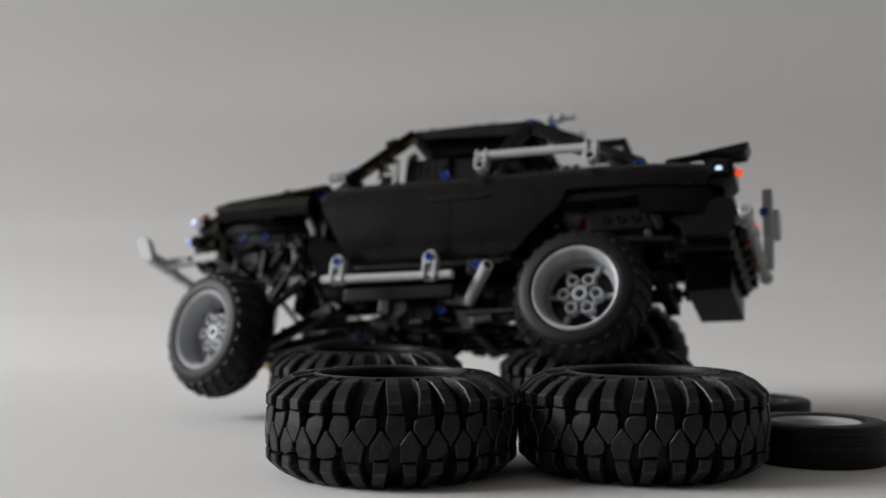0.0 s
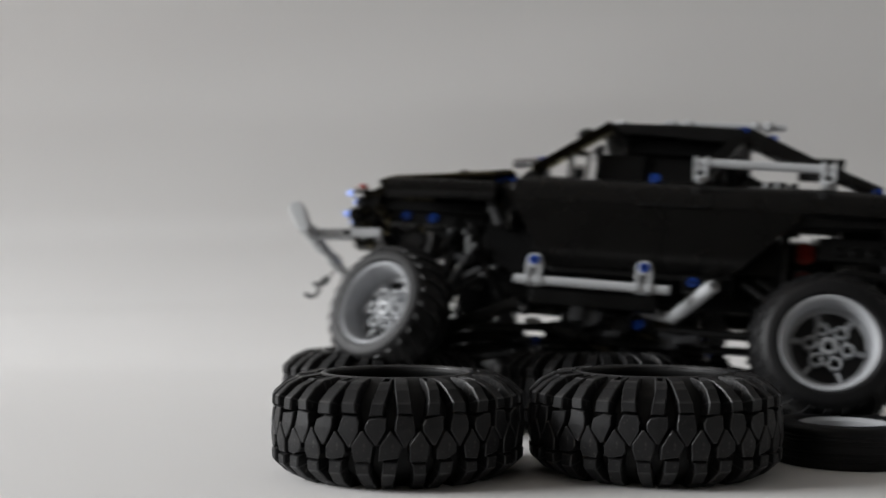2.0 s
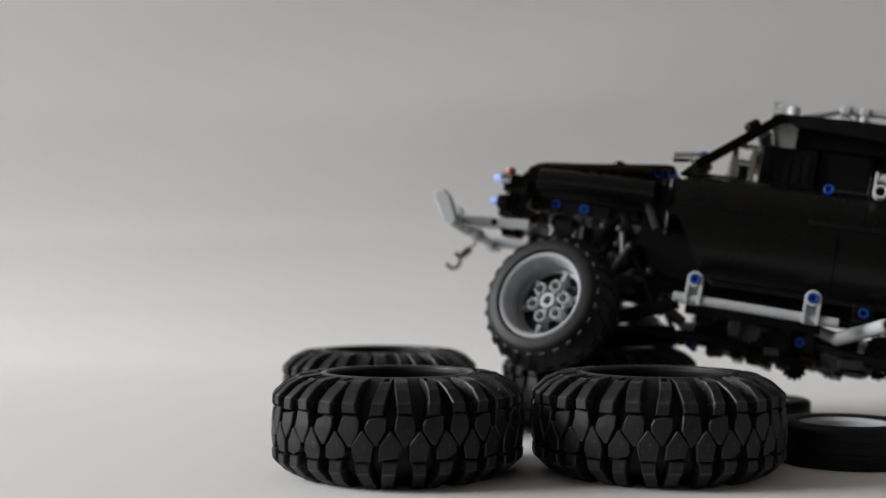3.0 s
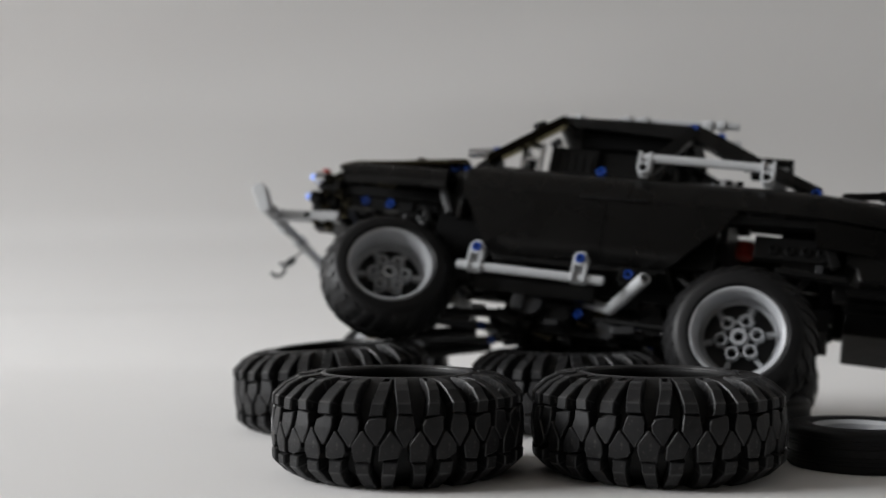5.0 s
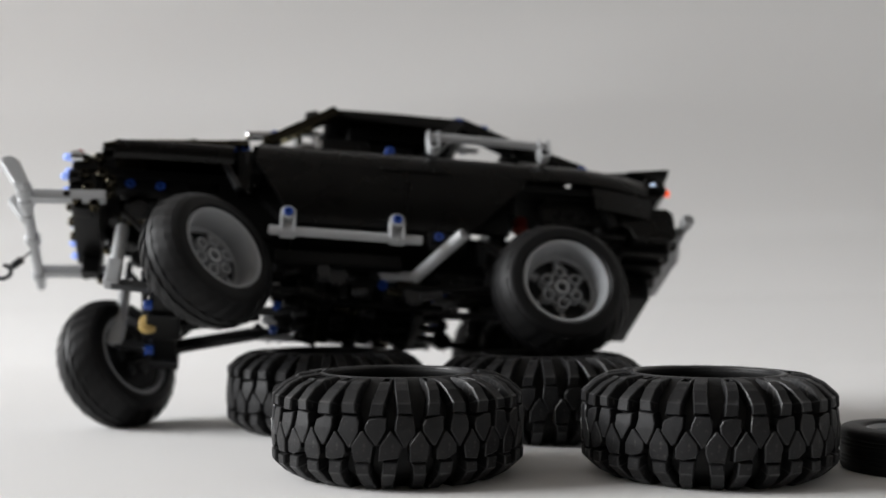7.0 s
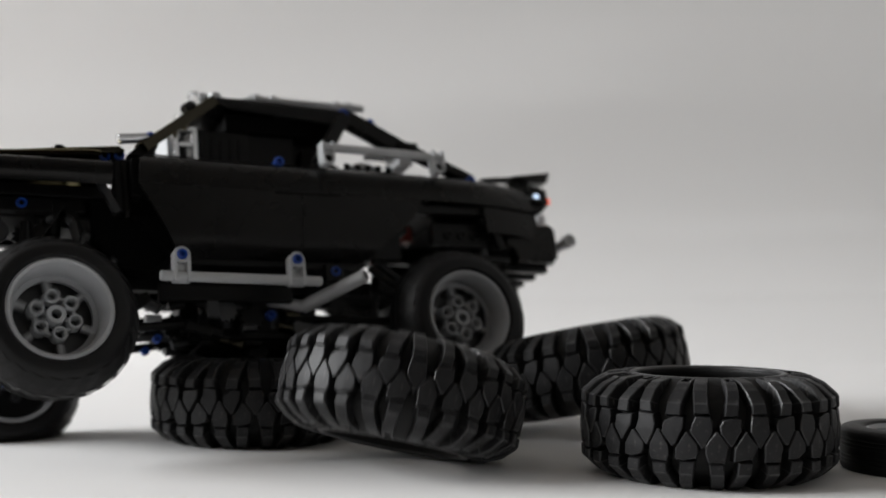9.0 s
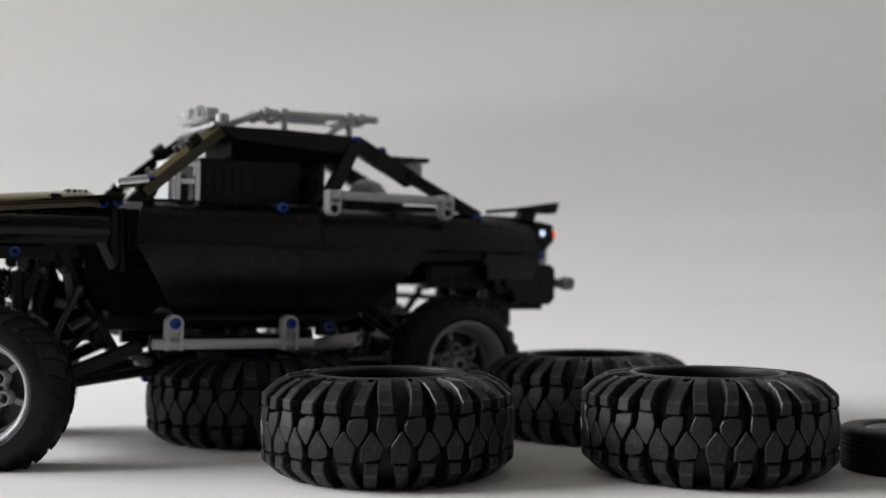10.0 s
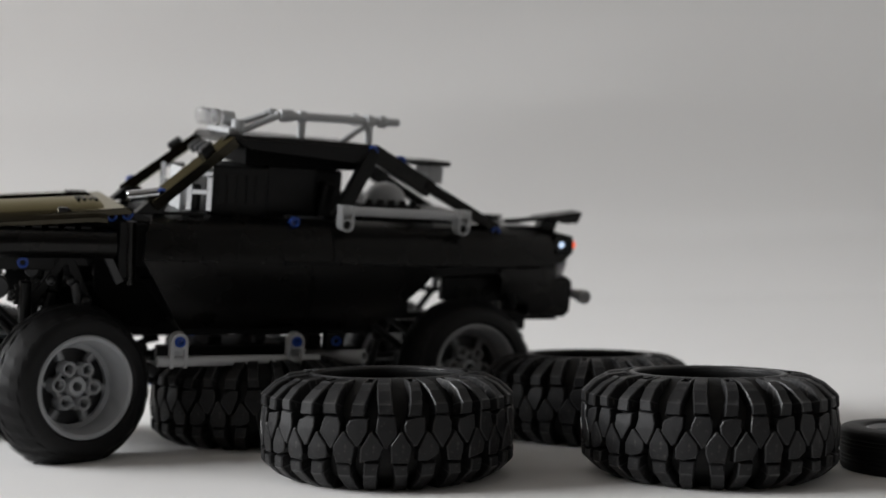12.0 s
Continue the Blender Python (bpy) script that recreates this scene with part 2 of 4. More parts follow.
def shoulder_mesh(name, w, pocket, s, lean):
    """A shoulder lug: a short tread face, a crease, a slope up to the bead and a flat top; s is the side."""
    bm = bmesh.new()
    v0 = 0.0103 if pocket else 0.0112
    st = [(v0, 0.0612, 0.0066, 1.0, 0.0), (v0 + 0.0004, 0.0618, 0.0070, 0.96, 0.0), (0.0154, 0.0616, 0.0070, 0.94, 0.25), (0.0163, 0.0608, 0.0068, 0.93, 0.32), (0.0210, 0.0556, 0.0062, 0.98, 0.8), (0.0234, 0.0506, 0.0052, 1.04, 1.0), (0.0241, 0.0494, 0.0044, 1.08, 1.0), (0.0251, 0.0402, 0.0022, 1.18, 1.05)]
    rings = []
    for v, r, dep, kw, sh in st:
        row = []
        ww = w * kw
        for u, top in ((-0.56, 0), (-0.5, 0.88), (-0.44, 1), (0.44, 1), (0.5, 0.88), (0.56, 0)):
            a = (ww * u + lean * sh) / TR
            drop = dep * (1 - top)
            # the slope's thickness turns from inward to downward along the lug
            k = min(1.0, max(0.0, (v - 0.0154) / 0.009))
            rr, vv = r - drop * (1 - 0.75 * k), v - drop * (0.25 + 0.75 * k)
            row.append(bm.verts.new((rr * math.sin(a), -rr * math.cos(a), s * vv)))
        rings.append(row)
    top = None
    for j, (p, q) in enumerate(zip(rings, rings[1:])):
        for k in range(5):
            f = bm.faces.new((p[k], p[k + 1], q[k + 1], q[k]))
            # side bevels and creases take the paler wear-and-highlight rubber
            f.material_index = 1 if k in (1, 3) or j in (2, 5) else 0
            if j == 6 and k == 2:
                top = f
    bm.faces.new(rings[0])
    bm.faces.new(rings[-1][::-1])
    if pocket:
        bmesh.ops.recalc_face_normals(bm, faces=bm.faces)
        bmesh.ops.inset_individual(bm, faces=[top], thickness=0.0011, depth=0.0)
        bmesh.ops.inset_individual(bm, faces=[top], thickness=0.0002, depth=-0.0012)
        top.material_index = 0
    me = mesh_of(bm, name, RUBBER)
    me.materials.append(RUBBER_EDGE)
    return me


def build_tyre(label):
    ty = tagged(new("crawler_tyre"), label, "tyre", group="loose crawler tyres")
    prof = [(0.0352, 0.0222), (0.0354, 0.0238), (0.0362, 0.0246), (0.0378, 0.0248), (0.0400, 0.0242), (0.0432, 0.0222), (0.0480, 0.0190), (0.0518, 0.0158), (0.0542, 0.0120), (0.0550, 0.007), (0.0552, 0.0)]
    full = prof + [(r, -z) for r, z in prof[-2::-1]] + [(0.0366, -0.019), (0.044, -0.014), (0.050, -0.006), (0.050, 0.006), (0.044, 0.014), (0.0366, 0.019)]
    part("carcass", lathe(full, 90, closed=True), RUBBER_GAP_SHADE, ty, smooth=True)
    for sgn in (1, -1):
        ring = [(0.0368 + 0.0016 * math.cos(a), sgn * 0.0240 + 0.0013 * math.sin(a)) for a in [math.pi * k / 5 for k in range(10)]]
        part("bead", lathe(ring, 80, closed=True), BEAD, ty, "smooth grey-black bead ring, coloured lighter for the light on it", smooth=True)
    p = 2 * math.pi * TR / PITCH
    a1 = [(-0.40, 0.0032), (-0.03, -0.0036), (0.04, -0.0036), (0.39, 0.0028), (0.37, 0.0066), (0.31, 0.0101), (-0.27, 0.0104), (-0.36, 0.0072)]
    a2 = [(-0.42, 0.0030), (-0.02, -0.0030), (0.06, -0.0028), (0.41, 0.0042), (0.42, 0.0096), (0.08, 0.0095), (-0.30, 0.0082), (-0.39, 0.0060)]
    turn = 2 * math.pi / PITCH
    for side in (1, -1):
        for k in range(PITCH):
            q, pocket = ((a1, False), (a2, True))[k % 2]
            jit = [(side * p * (u * 0.92 + random.uniform(-0.04, 0.04)), side * (v + random.uniform(-0.0006, 0.0005))) for u, v in q]
            block = tread_block_mesh("tread_block", jit, 0.0542, TR - random.uniform(0, 0.0005))
            end = shoulder_mesh("shoulder_block", p * random.uniform(0.47, 0.55), pocket, side, side * p * (0.20 + random.uniform(-0.03, 0.03) if pocket else -0.10))
            rz = math.degrees(turn * (k + (0.5 if side < 0 else 0)))
            for data, nm in ((block, "tread_block"), (end, "shoulder_block")):
                ob = new(nm, data)
                ob.parent = ty
                ob.matrix_basis = pose(0, 0, 0, 0, 0, rz)
    return ty


def build_small_wheel():
    w = tagged(new("small_wheel"), "small slick black tyre on a light grey rim lying flat", "wheel", group="small loose wheels")
    R, h = 0.0362, 0.011
    prof = [(0.0235, h - 0.0014), (0.0248, h - 0.0002), (0.0262, h), (0.0338, h - 0.0002), (0.0353, h - 0.0009), (R, h - 0.0024)]
    for z in (0.0045, 0.0065, 0.0085):
        prof += [(R, h - z), (R - 0.0004, h - z - 0.0003), (R - 0.0004, h - z - 0.0007), (R, h - z - 0.001)]
    full = prof + [(r, -z) for r, z in prof[::-1]]
    part("tyre", lathe(full, 48, closed=True), WHEEL_RUBBER, w, smooth=True)
    bm = lathe([(0.0236, h - 0.0015), (0.0236, -h + 0.0015), (0.0212, -h + 0.001), (0.0205, -h + 0.004), (0.0205, h - 0.003), (0.0222, h - 0.001)], 40, closed=True)
    lathe([(0.0206, -0.007), (0.0206, -0.0045), (0.006, -0.003), (0.006, 0.003), (0.003, 0.003), (0.003, -0.007)], 40, bm, closed=True)
    part("rim", bm, RIM_GREY, w, smooth=True)
    return w


# ---- the model truck; its own unit is 1.035 mm, x to its tail, y to its far side ----
U = 0.001035
YC = 62.0


def u3(*p):
    return Vector(p) * U


def mirrored(y):
    return 2 * YC - y


truck = tagged(new("model_truck"), "black brick-built toy off-road truck with grey tubes and blue pins", "toy truck")


def tpart(name, bm, mat, parent=None, label="", smooth=False):
    """A truck part drawn in truck units."""
    bmesh.ops.scale(bm, vec=(U, U, U), verts=bm.verts)
    return part(name, bm, mat, parent or truck, label, smooth=smooth)


def flipped(ob):
    """The same part on the truck's far side."""
    me = ob.data.copy()
    me.transform(Matrix.Translation((0, 2 * YC * U, 0)) @ Matrix.Diagonal((1, -1, 1, 1)))
    me.flip_normals()
    o = new(ob.name.split(".")[0], me)
    o.parent = ob.parent
    if ob.get("label"):
        tagged(o, ob["label"])
    return o


def both(name, bm, mat, label="", smooth=False):
    a = tpart(name, bm, mat, None, label, smooth)
    return a, flipped(a)


def side_y(z):
    """How far out the side panels lie at a height."""
    zs = [4, 8, 14, 22, 34, 44, 52, 58, 62, 65]
    ys = [13, 9.5, 6.5, 4.5, 3.2, 3.0, 4.6, 8.2, 13.5, 20]
    return float(np.interp(z, zs, ys))


def skin(xs_of_z, zs, tail=lambda x: 0.0, nx=10, thick=2.4):
    """A curved side panel between two edges given by height."""
    bm = bmesh.new()
    outer, inner = [], []
    for z in zs:
        a, b = xs_of_z(z)
        ro, ri = [], []
        for k in range(nx + 1):
            x = a + (b - a) * k / nx
            y = side_y(z) + tail(x)
            ro.append(bm.verts.new((x, y, z)))
            ri.append(bm.verts.new((x, y + thick, z)))
        outer.append(ro)
        inner.append(ri)
    nz = len(zs)
    for j in range(nz - 1):
        for k in range(nx):
            bm.faces.new((outer[j][k], outer[j][k + 1], outer[j + 1][k + 1], outer[j + 1][k]))
            bm.faces.new((inner[j][k], inner[j + 1][k], inner[j + 1][k + 1], inner[j][k + 1]))
    for j in range(nz - 1):
        bm.faces.new((outer[j][0], outer[j + 1][0], inner[j + 1][0], inner[j][0]))
        bm.faces.new((outer[j][nx], inner[j][nx], inner[j + 1][nx], outer[j + 1][nx]))
    for k in range(nx):
        bm.faces.new((outer[0][k], inner[0][k], inner[0][k + 1], outer[0][k + 1]))
        bm.faces.new((outer[-1][k], outer[-1][k + 1], inner[-1][k + 1], inner[-1][k]))
    return bm


def pin(x, y, z, label="", r=2.9, far=True):
    """A blue friction pin with a cross-shaped socket, seen end on."""
    bm = lathe([(r * 0.3, 2.8), (r * 0.5, 2.7), (r * 0.52, 0.1), (r * 0.62, -0.3), (r * 0.88, -0.4), (r, 0.0), (r, 3.5)], 14, None, Matrix.Translation((x, y - 0.6, z)) @ pose(0, 0, 0, -90))
    a = tpart("pin", bm, BLUE, smooth=True)
    if far:
        flipped(a)
    return a


def front_edge(z):
    return float(np.interp(z, [4, 8, 42, 57, 65], [3, 0, -20, -18, -12]))


def rear_edge(z):
    return float(np.interp(z, [4, 7, 32, 40], [110, 116, 143, 148]))


def build_body():
    seam = 72.0
    low = [4, 8, 14, 22, 30, 36, 41.7]
    top = [42.0, 46, 50, 54, 58, 61, 64.5]
    both("door_panel", skin(lambda z: (front_edge(z), seam - 0.25), low, nx=8), BLACK, "smooth black curved door panel", True)
    both("rear_door_panel", skin(lambda z: (seam + 0.25, rear_edge(z)), low, nx=8), BLACK, "smooth black curved side panel", True)
    both("belt_panel", skin(lambda z: (front_edge(z), seam + 12), top, nx=8), BLACK, smooth=True)

    def bend(x):
        return 12 * max(0, (x - 170) / 70) ** 2
    both("rear_fender", skin(lambda z: (seam + 12.5, 231 + (z - 42) * 0.25), top, bend, nx=14), BLACK, smooth=True)
    both("rear_side_panel", skin(lambda z: (194 - (z - 14) * 0.1, 236 - abs(z - 30) * 0.25), [25, 27, 29, 31, 34, 40.5], lambda x: bend(x) + 1, nx=8), BLACK, smooth=True)
    both("arch_lip", beam((143, 9, 37), (200, 12, 40), 6, 5, 0.6), BLACK_MATT)
    both("arch_brace", beam((196, 12, 39), (205, 14, 16), 6, 5, 0.6), BLACK_MATT)
    both("handle", box((56, 1.9, 40.5), (88, 5, 43), 0.5), BLACK_MATT, "recessed black door handle bar")
    both("handle_tip", box((88.5, 1.4, 40.8), (96, 5, 42.8), 0.4), BLACK_MATT)
    # inner tub, floor and trunk deck
    tpart("floor_pan", box((4, 14, 2), (112, mirrored(14), 8), 0.8), BLACK_MATT)
    tpart("firewall", box((4, 20.5, 8), (9, mirrored(20.5), 58), 0.8), DULL_BLACK)
    tpart("cowl_box", box((-20, 24, 30), (3.5, mirrored(24), 60), 0.8), DULL_BLACK)
    both("hinge_post", box((-22, 11, 37), (-16.5, 23.6, 59), 0.6), DULL_BLACK)
    tpart("footwell", prism([(-17, 29.5), (3.5, 29.5), (3.5, 7), (1, 7)], 21, mirrored(21), 0.4), DULL_BLACK)
    # Added dull sheet that covers the window's reflection on the bumper block.
    tpart("arch_liner", box((197, 15, 19.5), (203, mirrored(15), 39), 0.6), DULL_BLACK)
    tpart("trunk_deck", box((186, 24, 57), (240, mirrored(24), 61.5), 0.8), BLACK)
    tpart("bulkhead", box((138, 16, 25), (143, mirrored(16), 60), 0.8), BLACK_MATT)
    both("inner_side", box((6, 17, 8.2), (137.5, 20, 57.5), 0.3), BLACK_MATT)
    tpart("rear_core", box((172, 38, 40), (203, mirrored(38), 57), 1), BLACK_MATT)
    tpart("hitch_block", box((212, 56, -7), (240, 114, 9.3), 1), BLACK_MATT)
    both("sill", box((6, 14, 0), (106, 20, 7), 0.8), BLACK_MATT)
    # frame over the rear axle
    both("frame_rail", box((-34, 44, -6), (206, 51, 2), 0.8), BLACK_MATT)
    for x in (-28, 30, 90, 150, 200):
        tpart("cross_beam", box((x - 4, 40, -13), (x + 4, mirrored(40), -6.2), 0.6), BLACK_MATT)
    both("rear_upright", box((205, 26, 2), (213, 34, 60), 0.8), BLACK_MATT)


def build_cabin():
    tpart("roof", prism([(24, 105), (27, 108.5), (70, 109), (112, 108), (117, 105.5), (112, 103.2), (28, 103)], 27, mirrored(27), 0.5), BLACK, label="flat black roof plate")
    both("roof_side", prism([(30, 106.5), (112, 106.5), (112, 98), (100, 97), (40, 101)], 25, 27.5, 0.4), BLACK_MATT)
    both("front_pillar", beam((-14, 21, 69), (30, 28, 105.5), 10, 6, 0.4, None, 14), GLOSS)
    both("pillar_joint", rod((12, 23, 96), (18, 26, 101), 3.2), BLACK_MATT, smooth=True)
    both("pillar_foot", prism([(-22, 64), (-8, 64), (-4, 72), (-14, 72)], 20, 29, 0.5), BLACK_MATT)
    both("middle_pillar", beam((89, 15, 66), (113, 27.5, 104), 6, 8, 0.6), BLACK_MATT)
    both("rear_pillar", beam((112, 29, 104), (150, 27, 84), 8, 10, 0.8), BLACK)
    both("rear_pillar_foot", beam((146, 26, 87), (192, 19, 63), 8, 6, 0.6), BLACK)
    tpart("rear_window_hood", box((146, 48, 97), (173, mirrored(48), 100), 0.5), BLACK)
    tpart("rear_window_panel", box((160, 52, 86), (170, mirrored(52), 96.5), 0.5), GREY, label="pale grey upright panel behind the cabin")
    tpart("rear_shelf", box((128, 34, 66), (186, mirrored(34), 69), 0.5), BLACK_MATT)
    bm = box((112, 36, 62), (150, mirrored(36), 73), 1.5)
    for k in range(5):
        box((114 + 7 * k, 35, 64), (118 + 7 * k, 37, 76), 0.4, bm)
    tpart("rear_bench", bm, BLACK_MATT)
    tpart("cabin_dome", lathe([(13, 0), (12, 5), (9, 9), (5, 11.5), (1, 12.3)], 20, None, Matrix.Translation((134, 56, 73))), GREY, label="pale rounded cover behind the seats", smooth=True)
    # seats
    for y in (34, 66):
        bm = box((52, y, 28), (82, y + 24, 40), 2.5)
        beam((84, y + 12, 38), (92, y + 12, 84), 22, 9, 2.5, bm)
        tpart("seat", bm, BLACK_MATT)
    tpart("seat_slats", box((60, 22, 58), (84, 25, 66), 0.8), DARK_GREY)
    tpart("headliner", box((40, 36, 92), (108, mirrored(36), 102.5), 1), DULL_BLACK)
    bm = box((22, 36, 62), (54, mirrored(36), 91), 1.5)
    for k in range(5):
        box((25 + 5.5 * k, 35.2, 70), (28.5 + 5.5 * k, 36.5, 86), 0.2, bm)
    tpart("cabin_block", bm, BLACK_MATT, label="ribbed black battery block inside the cabin")
    tpart("cabin_wall", box((54.5, 40, 60), (84, mirrored(40), 92), 1), BLACK_MATT)
    tpart("cabin_tank", box((84.5, 46, 60), (102, mirrored(58), 91), 1.5), BLACK_MATT)
    tpart("tank_cap", rod((94, 54, 91), (94, 54, 95), 4.5, 16), DARK_GREY, smooth=True)
    # dash board and mirror side plates
    tpart("dashboard", box((-10, 20, 58), (16, mirrored(20), 66), 1), BLACK_MATT)
    for y in (27, mirrored(30)):
        bm = box((6, y, 66), (9, y + 3, 88), 0.4)
        box((9, y, 85), (20, y + 3, 88), 0.4, bm)
        box((17, y, 66), (20, y + 3, 85), 0.4, bm)
        box((9, y, 75), (17, y + 3, 78), 0.4, bm)
        tpart("window_bracket", bm, CHROME, label="shiny chrome-plated window bracket")
    tpart("pale_dash_plate", box((4, 34, 64), (7, 60, 89), 0.5), GREY, label="pale grey upright plate behind the windscreen")
    tpart("dash_post", rod((12, 36, 66), (12, 36, 80), 4), BLACK_MATT, smooth=True)
    m, l = along((34, 45, 62), (28, 45, 68))
    prof = [(9.5 + 1.2 * math.cos(a), 1.2 * math.sin(a)) for a in [math.pi * 2 * k / 8 for k in range(8)]]
    bm = lathe(prof, 24, None, m, True)
    rod((34, 45, 58), (29, 45, 67), 1.5, 8, bm)
    beam((29, 35.6, 67), (29, 54.4, 67), 2, 2, 0, bm)
    tpart("steering_wheel", bm, BLACK_MATT, smooth=True)
    tpart("wing_mirror_arm", rod((-27, 19.5, 73), (-10, 20.5, 75.5), 3.1), CHROME, None, "shiny chrome-plated round stub beside the windscreen", True)
    # roof rack and lamps
    both("rack_bar", rod((60, 50, 120.5), (137, 50, 121.5), 2.4), GREY, "light grey roof rack tube", True)
    for x, z in ((65, 120.5), (76, 120.7), (118, 121.2), (126, 121.3)):
        both("rack_collar", rod((x - 2.6, 50, z), (x + 2.6, 50, z), 3.7), GREY, smooth=True)
    for x in (76, 118):
        tpart("rack_post", rod((x, 50, 104), (x, 50, 120), 2.4), GREY, smooth=True)
    for x in (72, 112):
        tpart("rack_cross_bar", rod((x, 50, 119.5), (x, mirrored(50), 119.5), 1.3), GREY, smooth=True)
    tpart("rack_stay", rod((99, 47, 107), (117, 50, 119), 1.7), GREY, smooth=True)
    both("rack_stay", rod((40, 44, 111), (61, 50, 120), 1.9), GREY, smooth=True)
    tpart("lamp_bar", box((30, 38, 108.8), (37, mirrored(38), 112), 0.6), GREY)
    for y in (50, 68, 84):
        tpart("lamp_body", rod((36, y, 117), (28, y, 117), 4.2), GREY, label="round light grey roof lamp", smooth=True)
        tpart("lamp_lens", rod((28, y, 117), (23, y, 117), 4.8), CLEAR, label="clear roof lamp lens", smooth=True)
    tpart("roof_block", rod((36, 41, 109), (36, 41, 117), 3.8), GREY, smooth=True)


def build_nose():
    tpart("hood", prism([(-106, 54.8), (-102, 58.4), (-62, 63.6), (-27, 67.5), (-24, 66), (-24, 64), (-62, 60.2), (-104, 53.4)], 16, mirrored(16), 0.5), GLOSS, label="wide glossy black hood panel")
    bm = bmesh.new()
    grid = []
    for x, z in ((-111, 60.6), (-101, 64.0), (-70, 66.8), (-42, 69.2), (-37, 68.6)):
        edge = [(13.0, -7.0), (14.0, -5.6), (24, -2.4), (36, 0.0), (52, 0.6)]
        grid.append([bm.verts.new((x, y, z + d)) for y, d in edge] + [bm.verts.new((x, y + 0.4, z + d - 2.2)) for y, d in edge[::-1]])
    for p, q in zip(grid, grid[1:]):
        for k in range(len(p)):
            bm.faces.new((p[k], p[(k + 1) % len(p)], q[(k + 1) % len(p)], q[k]))
    bm.faces.new(grid[0][::-1])
    bm.faces.new(grid[-1])
    both("hood_plate", bm, GLOSS, "glossy black crowned hood plate", True)
    for k in range(4):
        both("hood_slot", box((-49 + 3.0 * k, 37, 66.5), (-47.4 + 3.0 * k, 49, 69.75), 0.0), BLACK_MATT)
    for k in range(7):
        both("grille_rib", box((-98 + 8 * k, 14, 55.8), (-93 + 8 * k, 18, 57.2), 0.3), BLACK)
    tpart("nose_plate", prism([(-118, 52), (-112, 58), (-104, 58.5), (-104, 52)], 26, mirrored(26), 0.5), BLACK)
    bm = bmesh.new()
    prof = [(7, 43.5), (5, 46), (4.6, 50), (5.8, 53), (9, 55), (14, 56), (20, 56.4)]
    grid = []
    for x, k in ((-103, 0.0), (-101, 0.3), (-80, 0.8), (-56, 1.0), (-33, 1.0)):
        o = [bm.verts.new((x, y, z - (1 - k) * 1.5)) for y, z in prof]
        grid.append(o + [bm.verts.new((x, y + 2.2, z - 2 - (1 - k) * 1.5)) for y, z in prof[::-1]])
    for p, q in zip(grid, grid[1:]):
        for k in range(len(p)):
            bm.faces.new((p[k], p[(k + 1) % len(p)], q[(k + 1) % len(p)], q[k]))
    bm.faces.new(grid[0][::-1])
    bm.faces.new(grid[-1])
    both("fender_panel", bm, BLACK, "smooth black curved fender panel", True)
    both("hood_seal", prism([(-103, 51), (-103, 54), (-62, 60), (-26, 64), (-26, 54)], 20.5, 23.5, 0.2), DULL_BLACK)
    both("hood_rim", prism([(-112, 52), (-108, 58), (-100, 60), (-100, 52)], 16, 24, 0.6), BLACK)
    tpart("hood_knob", rod((-58, 20, 62), (-58, 20, 66.2), 3.4), BLACK, smooth=True)
    both("fender_rail", box((-112, 27, 40), (-22, 34, 47), 0.8), BLACK_MATT)
    both("pin_rail", box((-110, 29, 32), (-60, 36, 39.5), 0.8), BLACK_MATT)
    tpart("engine_block", box((-86, 42, 33), (-26, mirrored(42), 50), 1.2), BLACK_MATT)
    for x in (-88, -70, -52, -36):
        both("engine_stud", rod((x, 41.9, 30), (x, 39, 30), 3.5), DARK_GREY, smooth=True)
    both("fender_strut", beam((-38, 16, 46), (-29, 16, 28), 4.2, 4.2, 0.8), DARK_GREY)
    both("cowl_side", box((-30, 18, 30), (-21, 26, 60), 0.8), BLACK_MATT)
    for z0, z1 in ((40, 51), (24, 33)):
        tpart("grille_frame", box((-128, 22, z0), (-112, mirrored(22), z1), 1), BLACK_MATT)
    both("grille_upright", box((-124, 24, 12), (-113, 33, 44), 1), BLACK_MATT)
    for k in range(6):
        tpart("grille_stud", rod((-128, 42 + 8 * k, 38 - 6 * (k % 2)), (-132, 42 + 8 * k, 38 - 6 * (k % 2)), 3, 12), GLOSS, smooth=True)
    for x, z in ((-121, 47), (-113, 49), (-120, 36), (-110, 37), (-117, 26), (-122, 17), (-112, 14), (-104, 24), (-104, 32)):
        both("nose_stud", rod((x, 25, z), (x, 19.5, z), 3.2, 12, None, 1.8), GLOSS, smooth=True)
    for z, x in ((46.5, -126), (32, -125.5)):
        for y in (20, 34):
            a = tpart("headlamp", lathe([(2.0, 0), (4.3, 0.3), (4.6, 3), (3.4, 7)], 16, None, Matrix.Translation((x - 3, y, z)) @ pose(0, 0, 0, 0, 90)), CHROME if z > 40 and y < 30 else BLACK, label="small round headlamp cup", smooth=True)
            flipped(a)
            b = tpart("headlamp_diode", lathe([(0.6, -3.8), (1.7, -3.2), (2.3, -1.9), (2.4, 0), (2.0, 2)], 14, None, Matrix.Translation((x - 4, y, z)) @ pose(0, 0, 0, 0, 90)), LAMP_BLUE, smooth=True)
            flipped(b)
    both("marker_lens", rod((-125, 24, 51), (-125, 24, 54.5), 3.0), RED, "red round marker lens", True)
    both("bumper_arm", beam((-106, 22, 20), (-150, 22, 17), 6.5, 6.5, 1), GREY, "light grey bumper arm with a bore")
    both("arm_bore", rod((-128, 18.6, 18.5), (-128, 19.5, 18.5), 2.2), BLACK_MATT, smooth=True)
